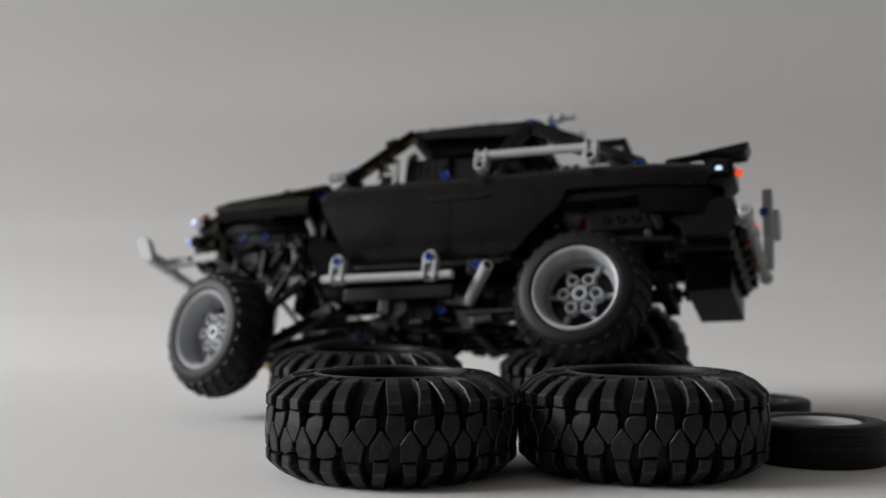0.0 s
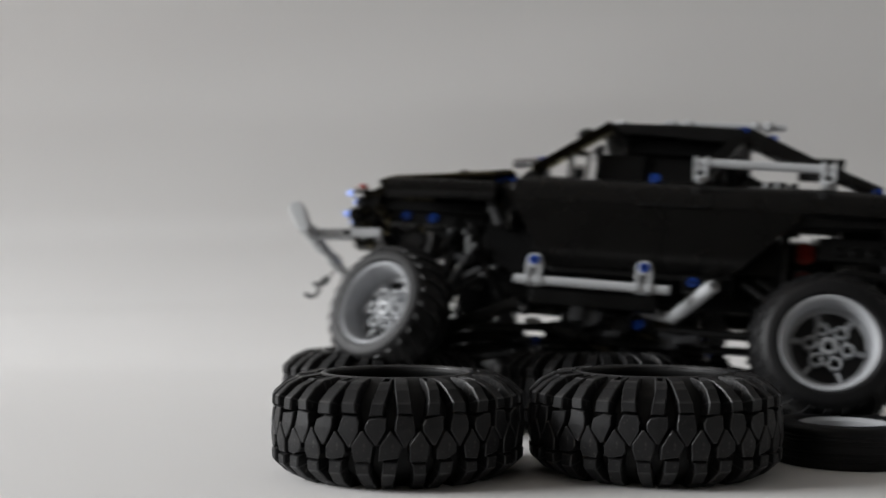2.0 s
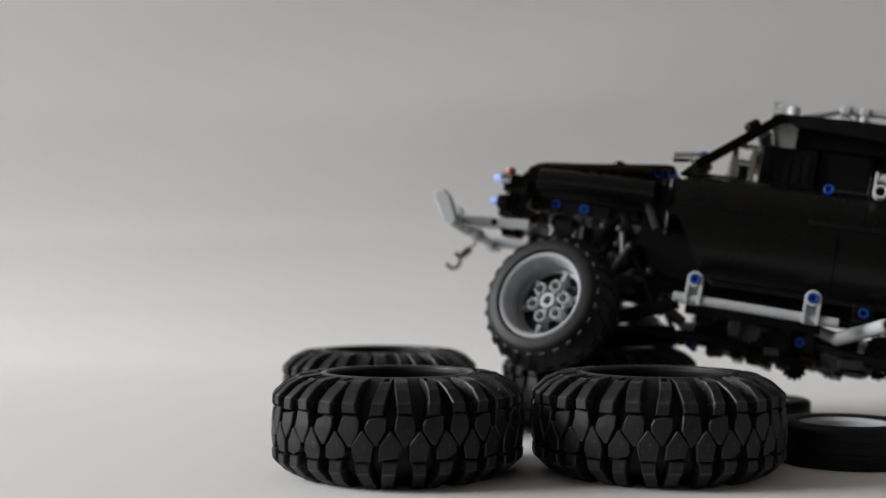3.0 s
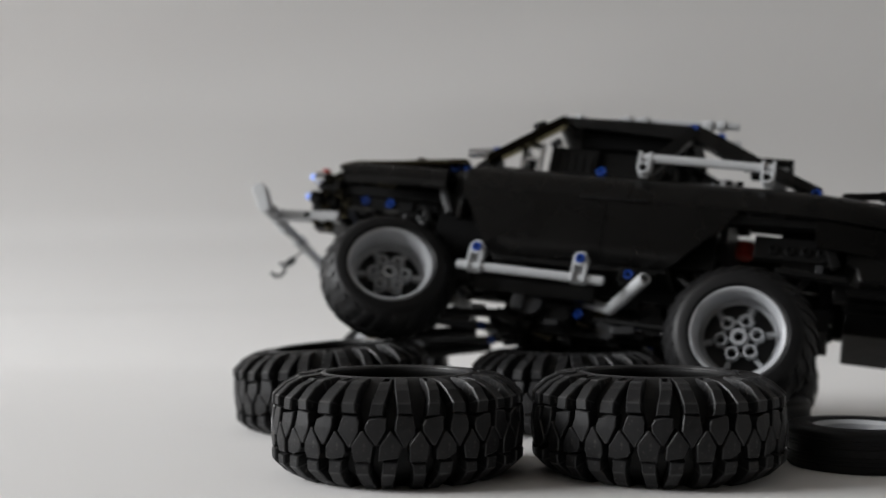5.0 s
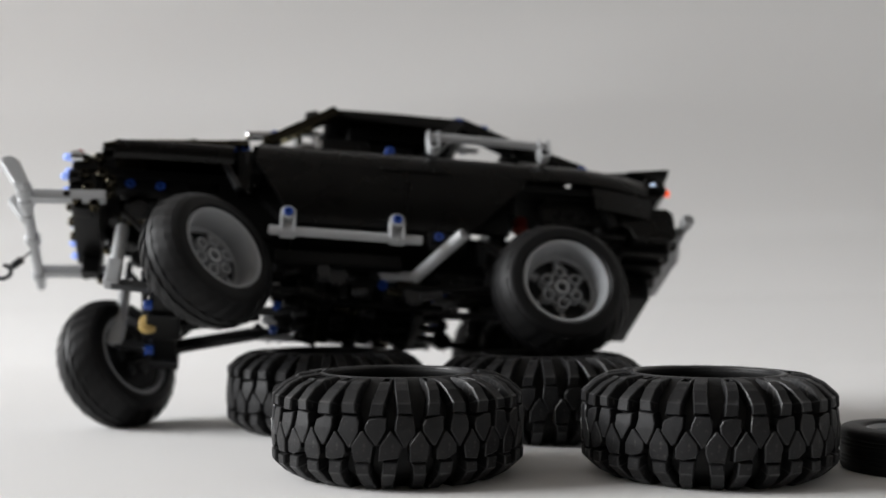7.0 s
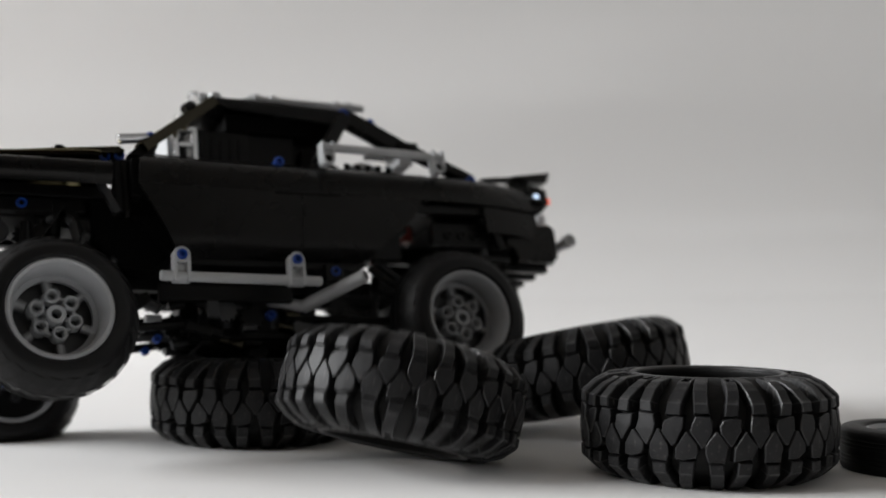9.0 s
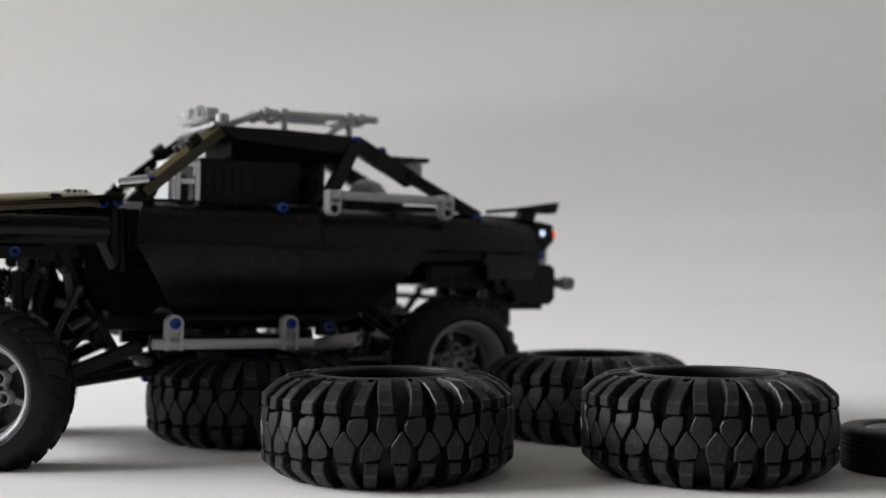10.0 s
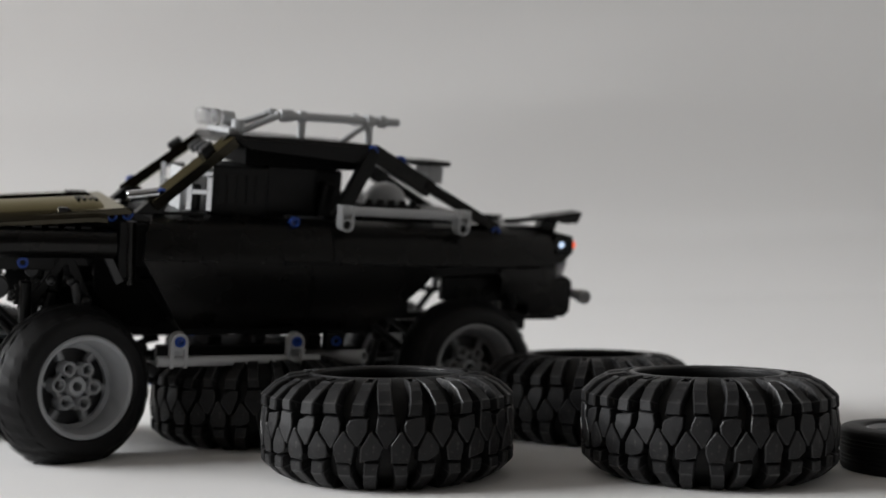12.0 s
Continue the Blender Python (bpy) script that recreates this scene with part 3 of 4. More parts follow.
    tpart("bumper_tube", rod((-151, 12, 15.5), (-151, mirrored(6), 15.5), 3.2), GREY, label="light grey round front bumper tube", smooth=True)
    for y in (10, 22, 60, 100):
        tpart("bumper_collar", rod((-151, y, 15.5), (-151, y + 8, 15.5), 4.6), GREY, smooth=True)
    tpart("bumper_fork", prism([(-165, 27), (-163.5, 31), (-159, 32), (-154.5, 29), (-147, 14), (-149, 10.5), (-155, 12)], 3, 10, 1), GREY)
    tpart("bumper_fork", prism([(-164, 24), (-162, 28), (-157, 28), (-153, 21), (-147, 13), (-150, 10.5), (-155, 12)], 36, 43, 1), GREY)
    # winch hook on its cable
    bm = rod((-152, 74, 14), (-158, 74, 6), 0.7, 8)
    rod((-157, 74, 7), (-162, 74, 1), 2.4, 10, bm)
    prev = None
    for k in range(9):
        a = math.radians(90 - 30 * k)
        p = (-167 + 5 * math.cos(a), 74, -3 + 5 * math.sin(a))
        if prev:
            rod(prev, p, 1.4, 8, bm)
        prev = p
    tpart("winch_hook", bm, DARK_GREY, label="dark hook hanging from the bumper", smooth=True)


def build_tail():
    both("tail_corner", prism([(228, 44), (234, 62), (246, 60), (247, 50), (240, 43)], 16, 40, 0.6), BLACK)
    both("tail_lamp_holder", rod((240, 22.5, 54), (247, 22.5, 54), 3.4), BLACK_MATT, smooth=True)
    both("tail_lamp", rod((247, 22.5, 54), (251, 22.5, 54), 2.4), LAMP_RED, "glowing red round tail lamp", True)
    both("tail_diode", rod((238, 22, 54.5), (238, 15.5, 54.5), 2.0), LAMP_WHITE, "glowing white diode beside the tail lamp", True)
    # Added plates that block the diode's glow from behind and below.
    both("diode_cheek", box((240.6, 13.2, 52), (243.2, 20, 58.5), 0.3), BLACK_MATT)
    both("diode_lip", box((233, 12.2, 49.6), (243.5, 19, 51.8), 0.4), BLACK_MATT)
    tpart("tail_panel", box((228, 24, 20), (240, mirrored(24), 60), 1), BLACK_MATT)
    bm = prism([(218, 10.0), (243, 9.5), (247, 13), (247, 32), (243, 35), (210, 31), (210, 20), (216, 17)], 14, mirrored(14), 0.8)
    tpart("bumper_block", bm, BLACK, label="long black rear bumper block")
    for k in range(6):
        y = 24 + k * 15
        tpart("bumper_rib", box((246.8, y, 12), (250, y + 6, 33), 0.5), BLACK_MATT)
        tpart("bumper_bottom_rib", box((212, y, 6), (244, y + 6, 10.2), 0.5), BLACK_MATT)
    tpart("rear_tube", rod((254, 8, 23), (254, mirrored(8), 23), 3.2), GREY, label="light grey round rear bumper tube", smooth=True)
    for y in (8, 40, 78, 110):
        tpart("rear_collar", rod((254, y, 23), (254, y + 7, 23), 4.4), GREY, smooth=True)
    both("rear_tube_arm", beam((240, 26, 23), (254, 26, 23), 6, 6, 1), GREY)
    tpart("tow_fork", beam((262, 52, 56), (262, 58, 26), 6, 6, 1.2), GREY, label="light grey upright tow fork with a blue pin")
    tpart("tow_fork", beam((262, 58, 28), (258, 96, 23), 6, 6, 1.2), GREY)
    tpart("tow_disc", rod((264, 66, 38), (268, 66, 38), 10, 20), GREY, smooth=True)
    tpart("tow_pin", rod((260, 54, 41), (260, 50, 41), 2.8), BLUE, smooth=True)
    for y in (50, 80):
        tpart("rear_reflector", rod((247, y, 20), (252, y, 20), 3), RED, smooth=True)
    both("rear_beam", box((159, 16, 19), (205, 22, 33), 0.8), BLACK_MATT)
    for x in (170, 179, 188, 197):
        both("beam_stud", rod((x, 16.1, 25), (x, 14.6, 25), 3.0, 14, None, 1.8), BLACK_MATT, smooth=True)
    both("lower_rail", beam((172, 18, 12.5), (212, 18, 10.5), 5, 3.4, 0.6), BLACK_MATT)
    both("rail_strut", box((194, 17.5, 13), (198, 20.5, 18.5), 0.4), DARK_GREY)
    # spoiler
    tpart("spoiler", prism([(224, 70.2), (240, 72.8), (255, 75), (252.5, 67.6), (244, 67), (234, 68.4)], 22, 36, 0.7), BLACK, None, "black wedge-shaped tail spoiler board")
    tpart("spoiler_arm", beam((204, 27, 67), (228, 27, 69.6), 6, 2.4, 0.5), BLACK)
    tpart("spoiler_foot", prism([(226, 60), (229, 69), (240, 68), (238, 61)], 26, 34, 0.6), BLACK_MATT)


def build_tubes():
    both("sill_tube", rod((-11, 0.8, -11), (79, 1.6, -11.5), 2.8), GREY, "light grey side step tube", True)
    for x, z in ((0, 0), (64, -0.5)):
        both("tube_bracket", bracket(x, z, -14.2, 4.5, -2.6, 4), GREY, "light grey two-hole bracket with a blue pin")
        pin(x, -3.1, z)
    both("exhaust_pipe", rod((58, 45, -10), (80, 33, -17), 3.4), GREY, smooth=True)
    both("exhaust_bracket", box((54, 41, -15), (60, 49, -4), 0.8), DARK_GREY)
    both("exhaust_tip", rod((79, 34, -17.3), (103.5, -4.5, -9), 3.9, 16, None, 2.5), GREY, "light grey angled exhaust with an open end", True)
    both("exhaust_hanger", box((85, 9, -8), (96, 16, 2), 0.8), BLACK_MATT)
    pin(91, 8.7, -3)
    both("side_rail", rod((87, 4, 71.5), (165, 5, 71), 2.7), GREY, "light grey rail beside the rear window", True)
    for x in (90, 162):
        both("rail_bracket", bracket(x, 63.8, 10.6, 3.9, 1.2, 9), GREY)
        both("rail_bore", rod((x, 2.6, 63.8), (x, 8, 63.8), 2.5), BLACK_MATT, smooth=True)
    for p in ((63, 11.5, 63.5), (190, 14, 61.6), (112, 25.5, 105), (129.6, 25.5, 100), (-9, 18.5, 75.5), (-26, 20, 63.5), (-34, 20, 62.5), (-94, 28.5, 36.5), (-76, 28.5, 36)):
        pin(*p)
    for x, y, z in ((60, 35, -22), (30, 38, -16)):
        pin(x, y, z)


def build_chassis():
    tpart("gearbox", box((10, 46, -30), (92, mirrored(46), -13.2), 1.5), BLACK_MATT)
    for x in (20, 34, 48, 62, 76):
        both("gearbox_rib", box((x, 43.8, -28), (x + 6, 45.8, -14), 0.4), DARK_GREY)
    for y in (42, 54, 66, 78):
        tpart("skid_rail", box((14, y, -34), (98, y + 5, -30.4), 0.6), BLACK_MATT)
    for x in (22, 50, 80):
        tpart("skid_cross", box((x, 44, -37), (x + 6, 82, -34.2), 0.5), BLACK_MATT)
    both("side_frame", box((-6, 24, -17), (70, 30, -8), 0.8), BLACK_MATT)
    both("side_frame_leg", box((20, 25, -26), (27, 31, -8.5), 0.8), DARK_GREY)
    both("rear_link", rod((140, 24, -28), (70, 36, -24), 2.6), BLACK_MATT, smooth=True)
    both("front_link", rod((-52, 30, -34), (18, 40, -26), 2.4), BLACK_MATT, smooth=True)
    tpart("drive_shaft", rod((-60, YC, -30), (150, YC, -24), 2.6), DARK_GREY, smooth=True)
    for x in (-66, 128):
        both("spring", rod((x, 36, -8), (x + 6, 38, 20), 4.5), BLACK_MATT, smooth=True)
        both("damper", rod((x - 4, 35, -24), (x + 8, 39, 30), 2.2), DARK_GREY, smooth=True)
    both("spring_cap", rod((152, 40, 27), (152, 40, 37), 5.2), RED, "red round spring cap above the rear axle", True)
    both("spring_seat", rod((-60, 38, 20), (-59, 38, 32), 4.8), BLACK_MATT, smooth=True)
    both("shock_mount", rod((-97, 33, 34), (-97, 40, 34), 3.2), BLACK_MATT, smooth=True)
    both("grey_connector", rod((-14, 26, -18), (-6, 24, -23), 3.2), DARK_GREY, smooth=True)
    both("steering_gear", rod((-88, 34, 22), (-88, 38, 22), 6.5, 20), DARK_GREY, smooth=True)


def toothed(r0, r1, w, teeth, m):
    """A gear wheel: one outline of alternating radii, with thickness."""
    bm = bmesh.new()
    rings = []
    for h, k in ((-w / 2, 0.97), (-w * 0.35, 1.0), (w * 0.35, 1.0), (w / 2, 0.97)):
        row = []
        for j in range(teeth * 4):
            r = (r1 if j % 4 in (1, 2) else r0) * k
            a = 2 * math.pi * (j + (0.25 if j % 2 else -0.25)) / (teeth * 4)
            row.append(bm.verts.new(m @ Vector((r * math.cos(a), r * math.sin(a), h))))
        rings.append(row)
    n = teeth * 4
    for p, q in zip(rings, rings[1:]):
        for j in range(n):
            bm.faces.new((p[j], p[(j + 1) % n], q[(j + 1) % n], q[j]))
    bm.faces.new(rings[0][::-1])
    bm.faces.new(rings[-1])
    return bm


def build_mechanism():
    """Small beams, gears, connectors and ball joints of the open chassis."""
    rng = random.Random(11)
    for k in range(34):
        x = -6 + 3.4 * k
        y = 33 + rng.uniform(-4, 26)
        z = -24 + rng.uniform(-8, 8) - (4 if y > 44 else 0)
        kind = rng.choice(("connector", "gear", "beam", "connector", "pin"))
        mat = rng.choice((BLACK_MATT, DARK_GREY, GLOSS, GREY if k % 9 == 0 else BLACK_MATT))
        if kind == "connector":
            both("connector", rod((x - 4, y, z), (x + 5, y, z + rng.uniform(-2, 2)), 2.6, 12, None, 1.6), mat, smooth=True)
        elif kind == "gear":
            both("gear", toothed(6.0, 7.4, 3.0, 12, Matrix.Translation((x, y, z)) @ pose(0, 0, 0, 90)), mat)
        elif kind == "pin":
            pin(x, y, z, r=2.4)
        else:
            both("lift_arm", beam((x - 7, y, z), (x + 7, y, z + rng.uniform(-5, 5)), 4.5, 5, 1), mat)
    # toe boards and hinge tubes behind the front wheels
    both("toe_board", prism([(-40, 40), (-14, 40), (0, 8), (-8, 1), (-28, 3), (-40, 22)], 28, 33, 0.5), DULL_BLACK)
    both("hinge_tube", rod((-24, 19, 60), (-23, 19, 26), 2.6, 12), BLACK, smooth=True)
    for a, b in (((-72, 33, 12), (-52, 33, 43)), ((-42, 33, 12), (-54, 33, 43))):
        both("shock_tower", beam(a, b, 5, 5, 0.8), BLACK_MATT)
    both("tower_plate", prism([(-64, 34), (-42, 34), (-46, 44), (-60, 44)], 31, 35, 0.5), BLACK_MATT)
    tpart("transfer_case", box((-58, 50, -12), (-24, mirrored(50), 20), 1.5), DULL_BLACK)
    # front steering and suspension links
    for a, b, r, mat in (((-96, 30, 16), (-58, 26, -24), 1.8, BLACK_MATT), ((-44, 24, 18), (-62, 22, -22), 1.8, DARK_GREY), ((-40, 30, 12), (-20, 34, -20), 2.0, BLACK_MATT),
                         ((-30, 26, 4), (-66, 18, -30), 2.0, BLACK_MATT), ((-74, 30, 26), (-74, 30, 4), 3.0, BLACK_MATT), ((-50, 28, 26), (-46, 26, 6), 2.6, DARK_GREY)):
        both("suspension_link", rod(a, b, r, 10), mat, smooth=True)
    for p in ((-62, 27, 27), (-52, 27, 27), (-44, 24, 17), (-30, 26, 4), (-58, 24, -20), (-40, 28, -8), (-36, 24, -2)):
        both("ball_joint", lathe([(0.6, -2.6), (1.8, -2.0), (2.6, -0.8), (2.6, 0.8), (1.8, 2.0), (0.6, 2.6)], 10, None, Matrix.Translation(p)), DARK_GREY, "small dark ball joint", True)
    for p, q in (((-70, 24, 4), (-60, 26, -2)), ((-48, 26, -4), (-38, 24, 2)), ((-56, 26, 10), (-46, 26, 8))):
        both("link_end", rod(p, q, 2.8, 10, None, 1.5), DARK_GREY, smooth=True)
    bm = toothed(7.2, 8.8, 3.2, 16, Matrix.Translation((-72, 34, 18)) @ pose(0, 0, 0, 90))
    both("bevel_gear", bm, BLACK_MATT)
    # rear links and stays behind the door
    for a, b, r, mat in (((118, 22, 4), (150, 18, -20), 2.2, BLACK_MATT), ((126, 30, 10), (166, 28, -18), 1.9, DARK_GREY), ((190, 30, 14), (170, 26, -16), 2.2, BLACK_MATT)):
        both("rear_stay", rod(a, b, r, 10), mat, smooth=True)
    for y in (48, 60, 74):
        tpart("roof_knob", rod((18, y, 97), (24, y, 102), 2.8, 12), DARK_GREY, smooth=True)


ZF, ZR, XF = -38.0, -29.0, -68.0
HALF = 58.0


def build_axle(name, front):
    ax = new(name)
    ax.parent = truck
    bm = box((-7, -40, -6), (7, 40, 6), 1.2)
    beam((0, -12, 0), (0, 12, 0), 20, 18, 2, bm)
    tpart("axle_case", bm, BLACK_MATT, ax)
    for s in (-1, 1):
        tpart("hub_carrier", box((-9, s * 34, -9), (9, s * 42, 9), 1.5), DARK_GREY if front else BLACK_MATT, ax)
    if front:
        m = Matrix.Translation((-9, 0, -6)) @ pose(0, 0, 0, 0, 90)
        tpart("diff_gear", lathe([(4.5, -3), (5.5, -2.4), (5.5, 2.4), (4.5, 3)], 18, None, m @ pose(0, 0, 0, 90)), TAN, ax, smooth=True)
        tpart("tie_rod", rod((-12, -36, 4), (-12, 36, 4), 1.8), DARK_GREY, ax, smooth=True)
        for y in (-20, 6):
            tpart("trailing_arm", beam((5, y, -2), (56, y * 0.7, 9), 6, 6, 1), BLACK_MATT, ax)
        for s in (-1, 1):
            for z in (8, -9):
                tpart("axle_pin", rod((-6, s * 22, z), (-11, s * 22, z), 3), BLUE, ax, smooth=True)
            tpart("lower_arm", beam((5, s * 29, -1), (57, s * 38, 20), 6, 7, 1.2), BLACK_MATT, ax)
            bm = rod((-29, s * 29, 12), (-28, s * 29, 44), 3.9)
            beam((-30, s * 29, -2), (-29, s * 29, 16), 8, 9, 1.5, bm)
            tpart("shock_body", bm, GREY, ax, "light grey shock absorber body")
            tpart("shock_rod", rod((-28, s * 29, 43), (-27, s * 27, 64), 2.0), DARK_GREY, ax, smooth=True)
            tpart("shock_arm", beam((-30, s * 29, 0), (-8, s * 29, -2), 5, 5, 1), DARK_GREY, ax)
    return ax


def build_wheel(name):
    """A wheel about its own y axis, outer face towards -y."""
    w = new(name)
    w.parent = truck
    turn = pose(0, 0, 0, 90)
    R, hw = 41.0, 17.0
    prof = [(26.2, hw - 1.5), (27.6, hw), (31.6, hw - 0.2), (33.6, hw - 1.0), (35.6, hw - 3.2), (37.6, hw - 6.4), (39.4, 6.6), (R - 0.6, 4), (R - 1.6, 3.6), (R - 1.6, 2.4), (R - 0.3, 2)]
    full = prof + [(r, -z) for r, z in prof[::-1]]
    bm = lathe(full, 56, None, turn, True)
    n = 26
    tread = bmesh.new()
    for k in range(n):
        for s in (-1, 1):
            rows = []
            for z, r, turned in ((1.5, R - 0.3, 0.0), (6.5, 39.3, 0.06), (11.0, 37.2, 0.12), (14.6, 34.6, 0.16)):
                a = 2 * math.pi * (k + (0.25 if s > 0 else -0.25)) / n + turned
                d = 0.055
                rows.append([tread.verts.new(turn @ Vector((rr * math.cos(a + e), rr * math.sin(a + e), s * z))) for e, rr in ((-d, r - 1.4), (-d * 0.8, r + 1.5), (d * 0.8, r + 1.5), (d, r - 1.4))])
            for p, q in zip(rows, rows[1:]):
                for c in range(4):
                    tread.faces.new((p[c], p[(c + 1) % 4], q[(c + 1) % 4], q[c]))
            tread.faces.new(rows[0])
            tread.faces.new(rows[-1][::-1])
    tpart("tyre", bm, WHEEL_RUBBER, w, "black ribbed rubber tyre", True)
    tagged(tpart("tread", tread, WHEEL_RUBBER, w), kind="stuff")
    rim = [(26.3, 15.4), (26.3, -15), (23.5, -15), (21.9, -4), (22.1, 11), (23.8, 15.4), (25.2, 16.2)]
    bm = lathe(rim, 48, None, turn, True)
    ro = 3.5
    lathe([(22.1, ro - 6), (22.1, ro - 3), (19.4, ro - 3.2), (19.4, ro - 6)], 48, bm, turn, True)
    for k in range(6):
        a = 2 * math.pi * k / 6
        m = turn @ Matrix.Rotation(a, 4, "Z")
        box((14.5, -1.3, ro - 6), (21, 1.3, ro - 2), 0, bm, m)
        lathe([(2.5, ro - 5), (2.5, ro + 2.2), (2.8, ro + 2.6), (3.4, ro + 2.6), (3.8, ro + 2.0), (3.9, ro - 5)], 18, bm, m @ Matrix.Translation((9.8, 0, 0)), True)
        box((5.2, -1.2, ro - 5), (8, 1.2, ro), 0, bm, m)
        m2 = m @ Matrix.Rotation(math.pi / 6, 4, "Z")
        box((8.6, -2.4, ro - 5), (10.2, 2.4, ro - 0.5), 0, bm, m2)
    lathe([(2.6, ro - 5), (2.6, ro + 3.0), (4.4, ro + 3.0), (4.9, ro + 2.4), (5.2, ro - 5)], 18, bm, turn, True)
    tpart("rim", bm, RIM_GREY, w, "deep silver-grey rim with six round holes", True)
    # Disc behind the spokes, coloured dark for the shade deep in the rim.
    tpart("dish", lathe([(3, -7), (21.8, -7), (21.8, -5.4), (3, -5.4)], 32, None, turn, True), DARK_GREY, w)
    tpart("stub_axle", lathe([(3.4, -27), (4, -26), (4, -13.2), (3.4, -13)], 14, None, turn), BLACK_MATT, w, smooth=True)
    tpart("hub_back", lathe([(3, -13), (21.7, -13), (21.7, -11), (3, -11)], 32, None, turn, True), BLACK_MATT, w)
    bm = bmesh.new()
    for k in range(6):
        a = 2 * math.pi * k / 6
        lathe([(1.2, -14.5), (3.0, -14.5), (3.0, -12.8), (1.2, -12.8)], 10, bm, turn @ Matrix.Translation((11 * math.cos(a), 11 * math.sin(a), 0)), True)
    tpart("hub_studs", bm, DARK_GREY, w)
    return w


build_room()
build_table()
build_paper()
build_body()
build_cabin()
build_nose()
build_tail()
build_tubes()
build_chassis()
build_mechanism()
front_axle = build_axle("front_axle", True)
rear_axle = build_axle("rear_axle", False)
wheels = {}
wheels["fn"] = build_wheel("front_wheel")
for key, nm in (("ff", "front_wheel"), ("rn", "rear_wheel"), ("rf", "rear_wheel")):
    w = copy_thing(wheels["fn"], Matrix())
    w.name = nm
    wheels[key] = w

tyre_a = build_tyre("chunky black rubber crawler tyre lying flat on white paper")
tyre_b = copy_thing(tyre_a, Matrix())
tyre_c = copy_thing(tyre_a, Matrix())
tyre_d = copy_thing(tyre_a, Matrix())
tagged(tyre_c, "chunky black rubber crawler tyre lying flat behind another tyre")
tagged(tyre_d, "chunky black rubber crawler tyre lying flat behind another tyre")
small_a = build_small_wheel()
small_b = copy_thing(small_a, pose(0.1895, 0.724, 0.011))

# ---- how things move ----
BODY = [
    (0.0, -0.0693, 0.7785, 0.1055, -22.5, -2.9, -21.2),
    (0.5, -0.0795, 0.7980, 0.1142, -26.9, -1.5, -23.5),
    (1.0, -0.0874, 0.8047, 0.1191, -28.8, -0.2, -26.7),
    (1.5, -0.0813, 0.7733, 0.0874, -13.3, -4.5, -22.7),
    (1.7, -0.0397, 0.7582, 0.0886, -13.0, -3.8, -19.6),
    (1.8, -0.0133, 0.7451, 0.0982, -15.0, 0.7, -20.4),
    (2.0, 0.0563, 0.7123, 0.1058, -21.6, 4.0, -15.8),
    (2.2, 0.0701, 0.7158, 0.1040, -19.5, 3.4, -19.1),
    (2.5, 0.1143, 0.6954, 0.1054, -18.3, 6.4, -18.1),
    (2.7, 0.1477, 0.6828, 0.0942, -8.3, 8.6, -17.8),
    (4.3, 0.1216, 0.6922, 0.1095, -19.4, 7.8, -21.0),
    (4.5, 0.1009, 0.7153, 0.1124, -23.9, 3.3, -16.2),
    (5.0, 0.0219, 0.7317, 0.1142, -22.2, 6.2, -19.3),
    (5.3, 0.0020, 0.7360, 0.1170, -22.8, 6.3, -16.5),
    (5.5, -0.0266, 0.7434, 0.1261, -24.5, 6.5, -9.2),
    (6.0, -0.0386, 0.7139, 0.1173, -23.8, 4.5, -3.3),
    (6.5, -0.0568, 0.7210, 0.1290, -30.0, 3.9, 0.4),
    (7.0, -0.0934, 0.7048, 0.1341, -33.3, 3.3, 10.3),
    (7.2, -0.0996, 0.6955, 0.1312, -31.4, 3.1, 11.7),
    (8.8, -0.1474, 0.6569, 0.1242, -24.6, 5.0, 18.9),
    (9.0, -0.1433, 0.6391, 0.1082, -17.3, 1.7, 27.1),
    (9.1, -0.1482, 0.6433, 0.1101, -18.4, 1.3, 28.2),
    (9.2, -0.1543, 0.6420, 0.1144, -21.1, 1.0, 30.6),
    (9.3, -0.1446, 0.6375, 0.1064, -18.0, 0.1, 32.2),
    (9.5, -0.1357, 0.6302, 0.0650, 8.9, 1.7, 31.2),
    (10.0, -0.1458, 0.6345, 0.0715, 1.1, 0.8, 28.0),
    (10.5, -0.1455, 0.6352, 0.0708, 1.4, 0.8, 27.9),
    (11.0, -0.1458, 0.6349, 0.0704, 1.5, 0.9, 27.7),
    (11.5, -0.1407, 0.6323, 0.0639, 7.0, 0.9, 27.2),
    (12.0, -0.1433, 0.6355, 0.0619, 9.0, 0.8, 25.7),
]
FRONT_X = [
    (0.0, -86.6), (0.5, -92), (1.0, -92), (1.5, -81.6), (1.7, -93.2), (1.8, -97.8), (2.0, -91.0), (2.2, -93.0), (2.5, -88.2), (2.7, -88), (4.3, -68.2),
    (4.5, -44.0), (5.0, -48.5), (5.5, -45.7), (6.0, -42.9), (6.5, -40), (7.0, -34), (7.2, -34), (8.8, -52.3), (9.0, -63.6), (9.2, -70.4), (9.3, -74), (9.5, -96),
    (11.1, -96), (11.5, -70), (12.0, -48)]
FRONT_Z = [
    (0.0, -46.5), (0.5, -45.5), (1.3, -47.5), (1.5, -40.9), (1.7, -40.4), (1.8, -31.4), (2.0, -36.9), (2.2, -32.6), (2.5, -37.0), (2.7, -23.4), (4.3, -26.1),
    (4.5, -32.5), (5.0, -19.2), (5.5, -21.6), (6.0, -27.0), (6.5, -28.2), (7.0, -27.6), (7.2, -28), (8.8, -26.5), (9.0, -34.1), (9.3, -40.2), (9.5, -30),
    (10.0, -32), (11.0, -32), (11.5, -25), (12.0, -20.6)]
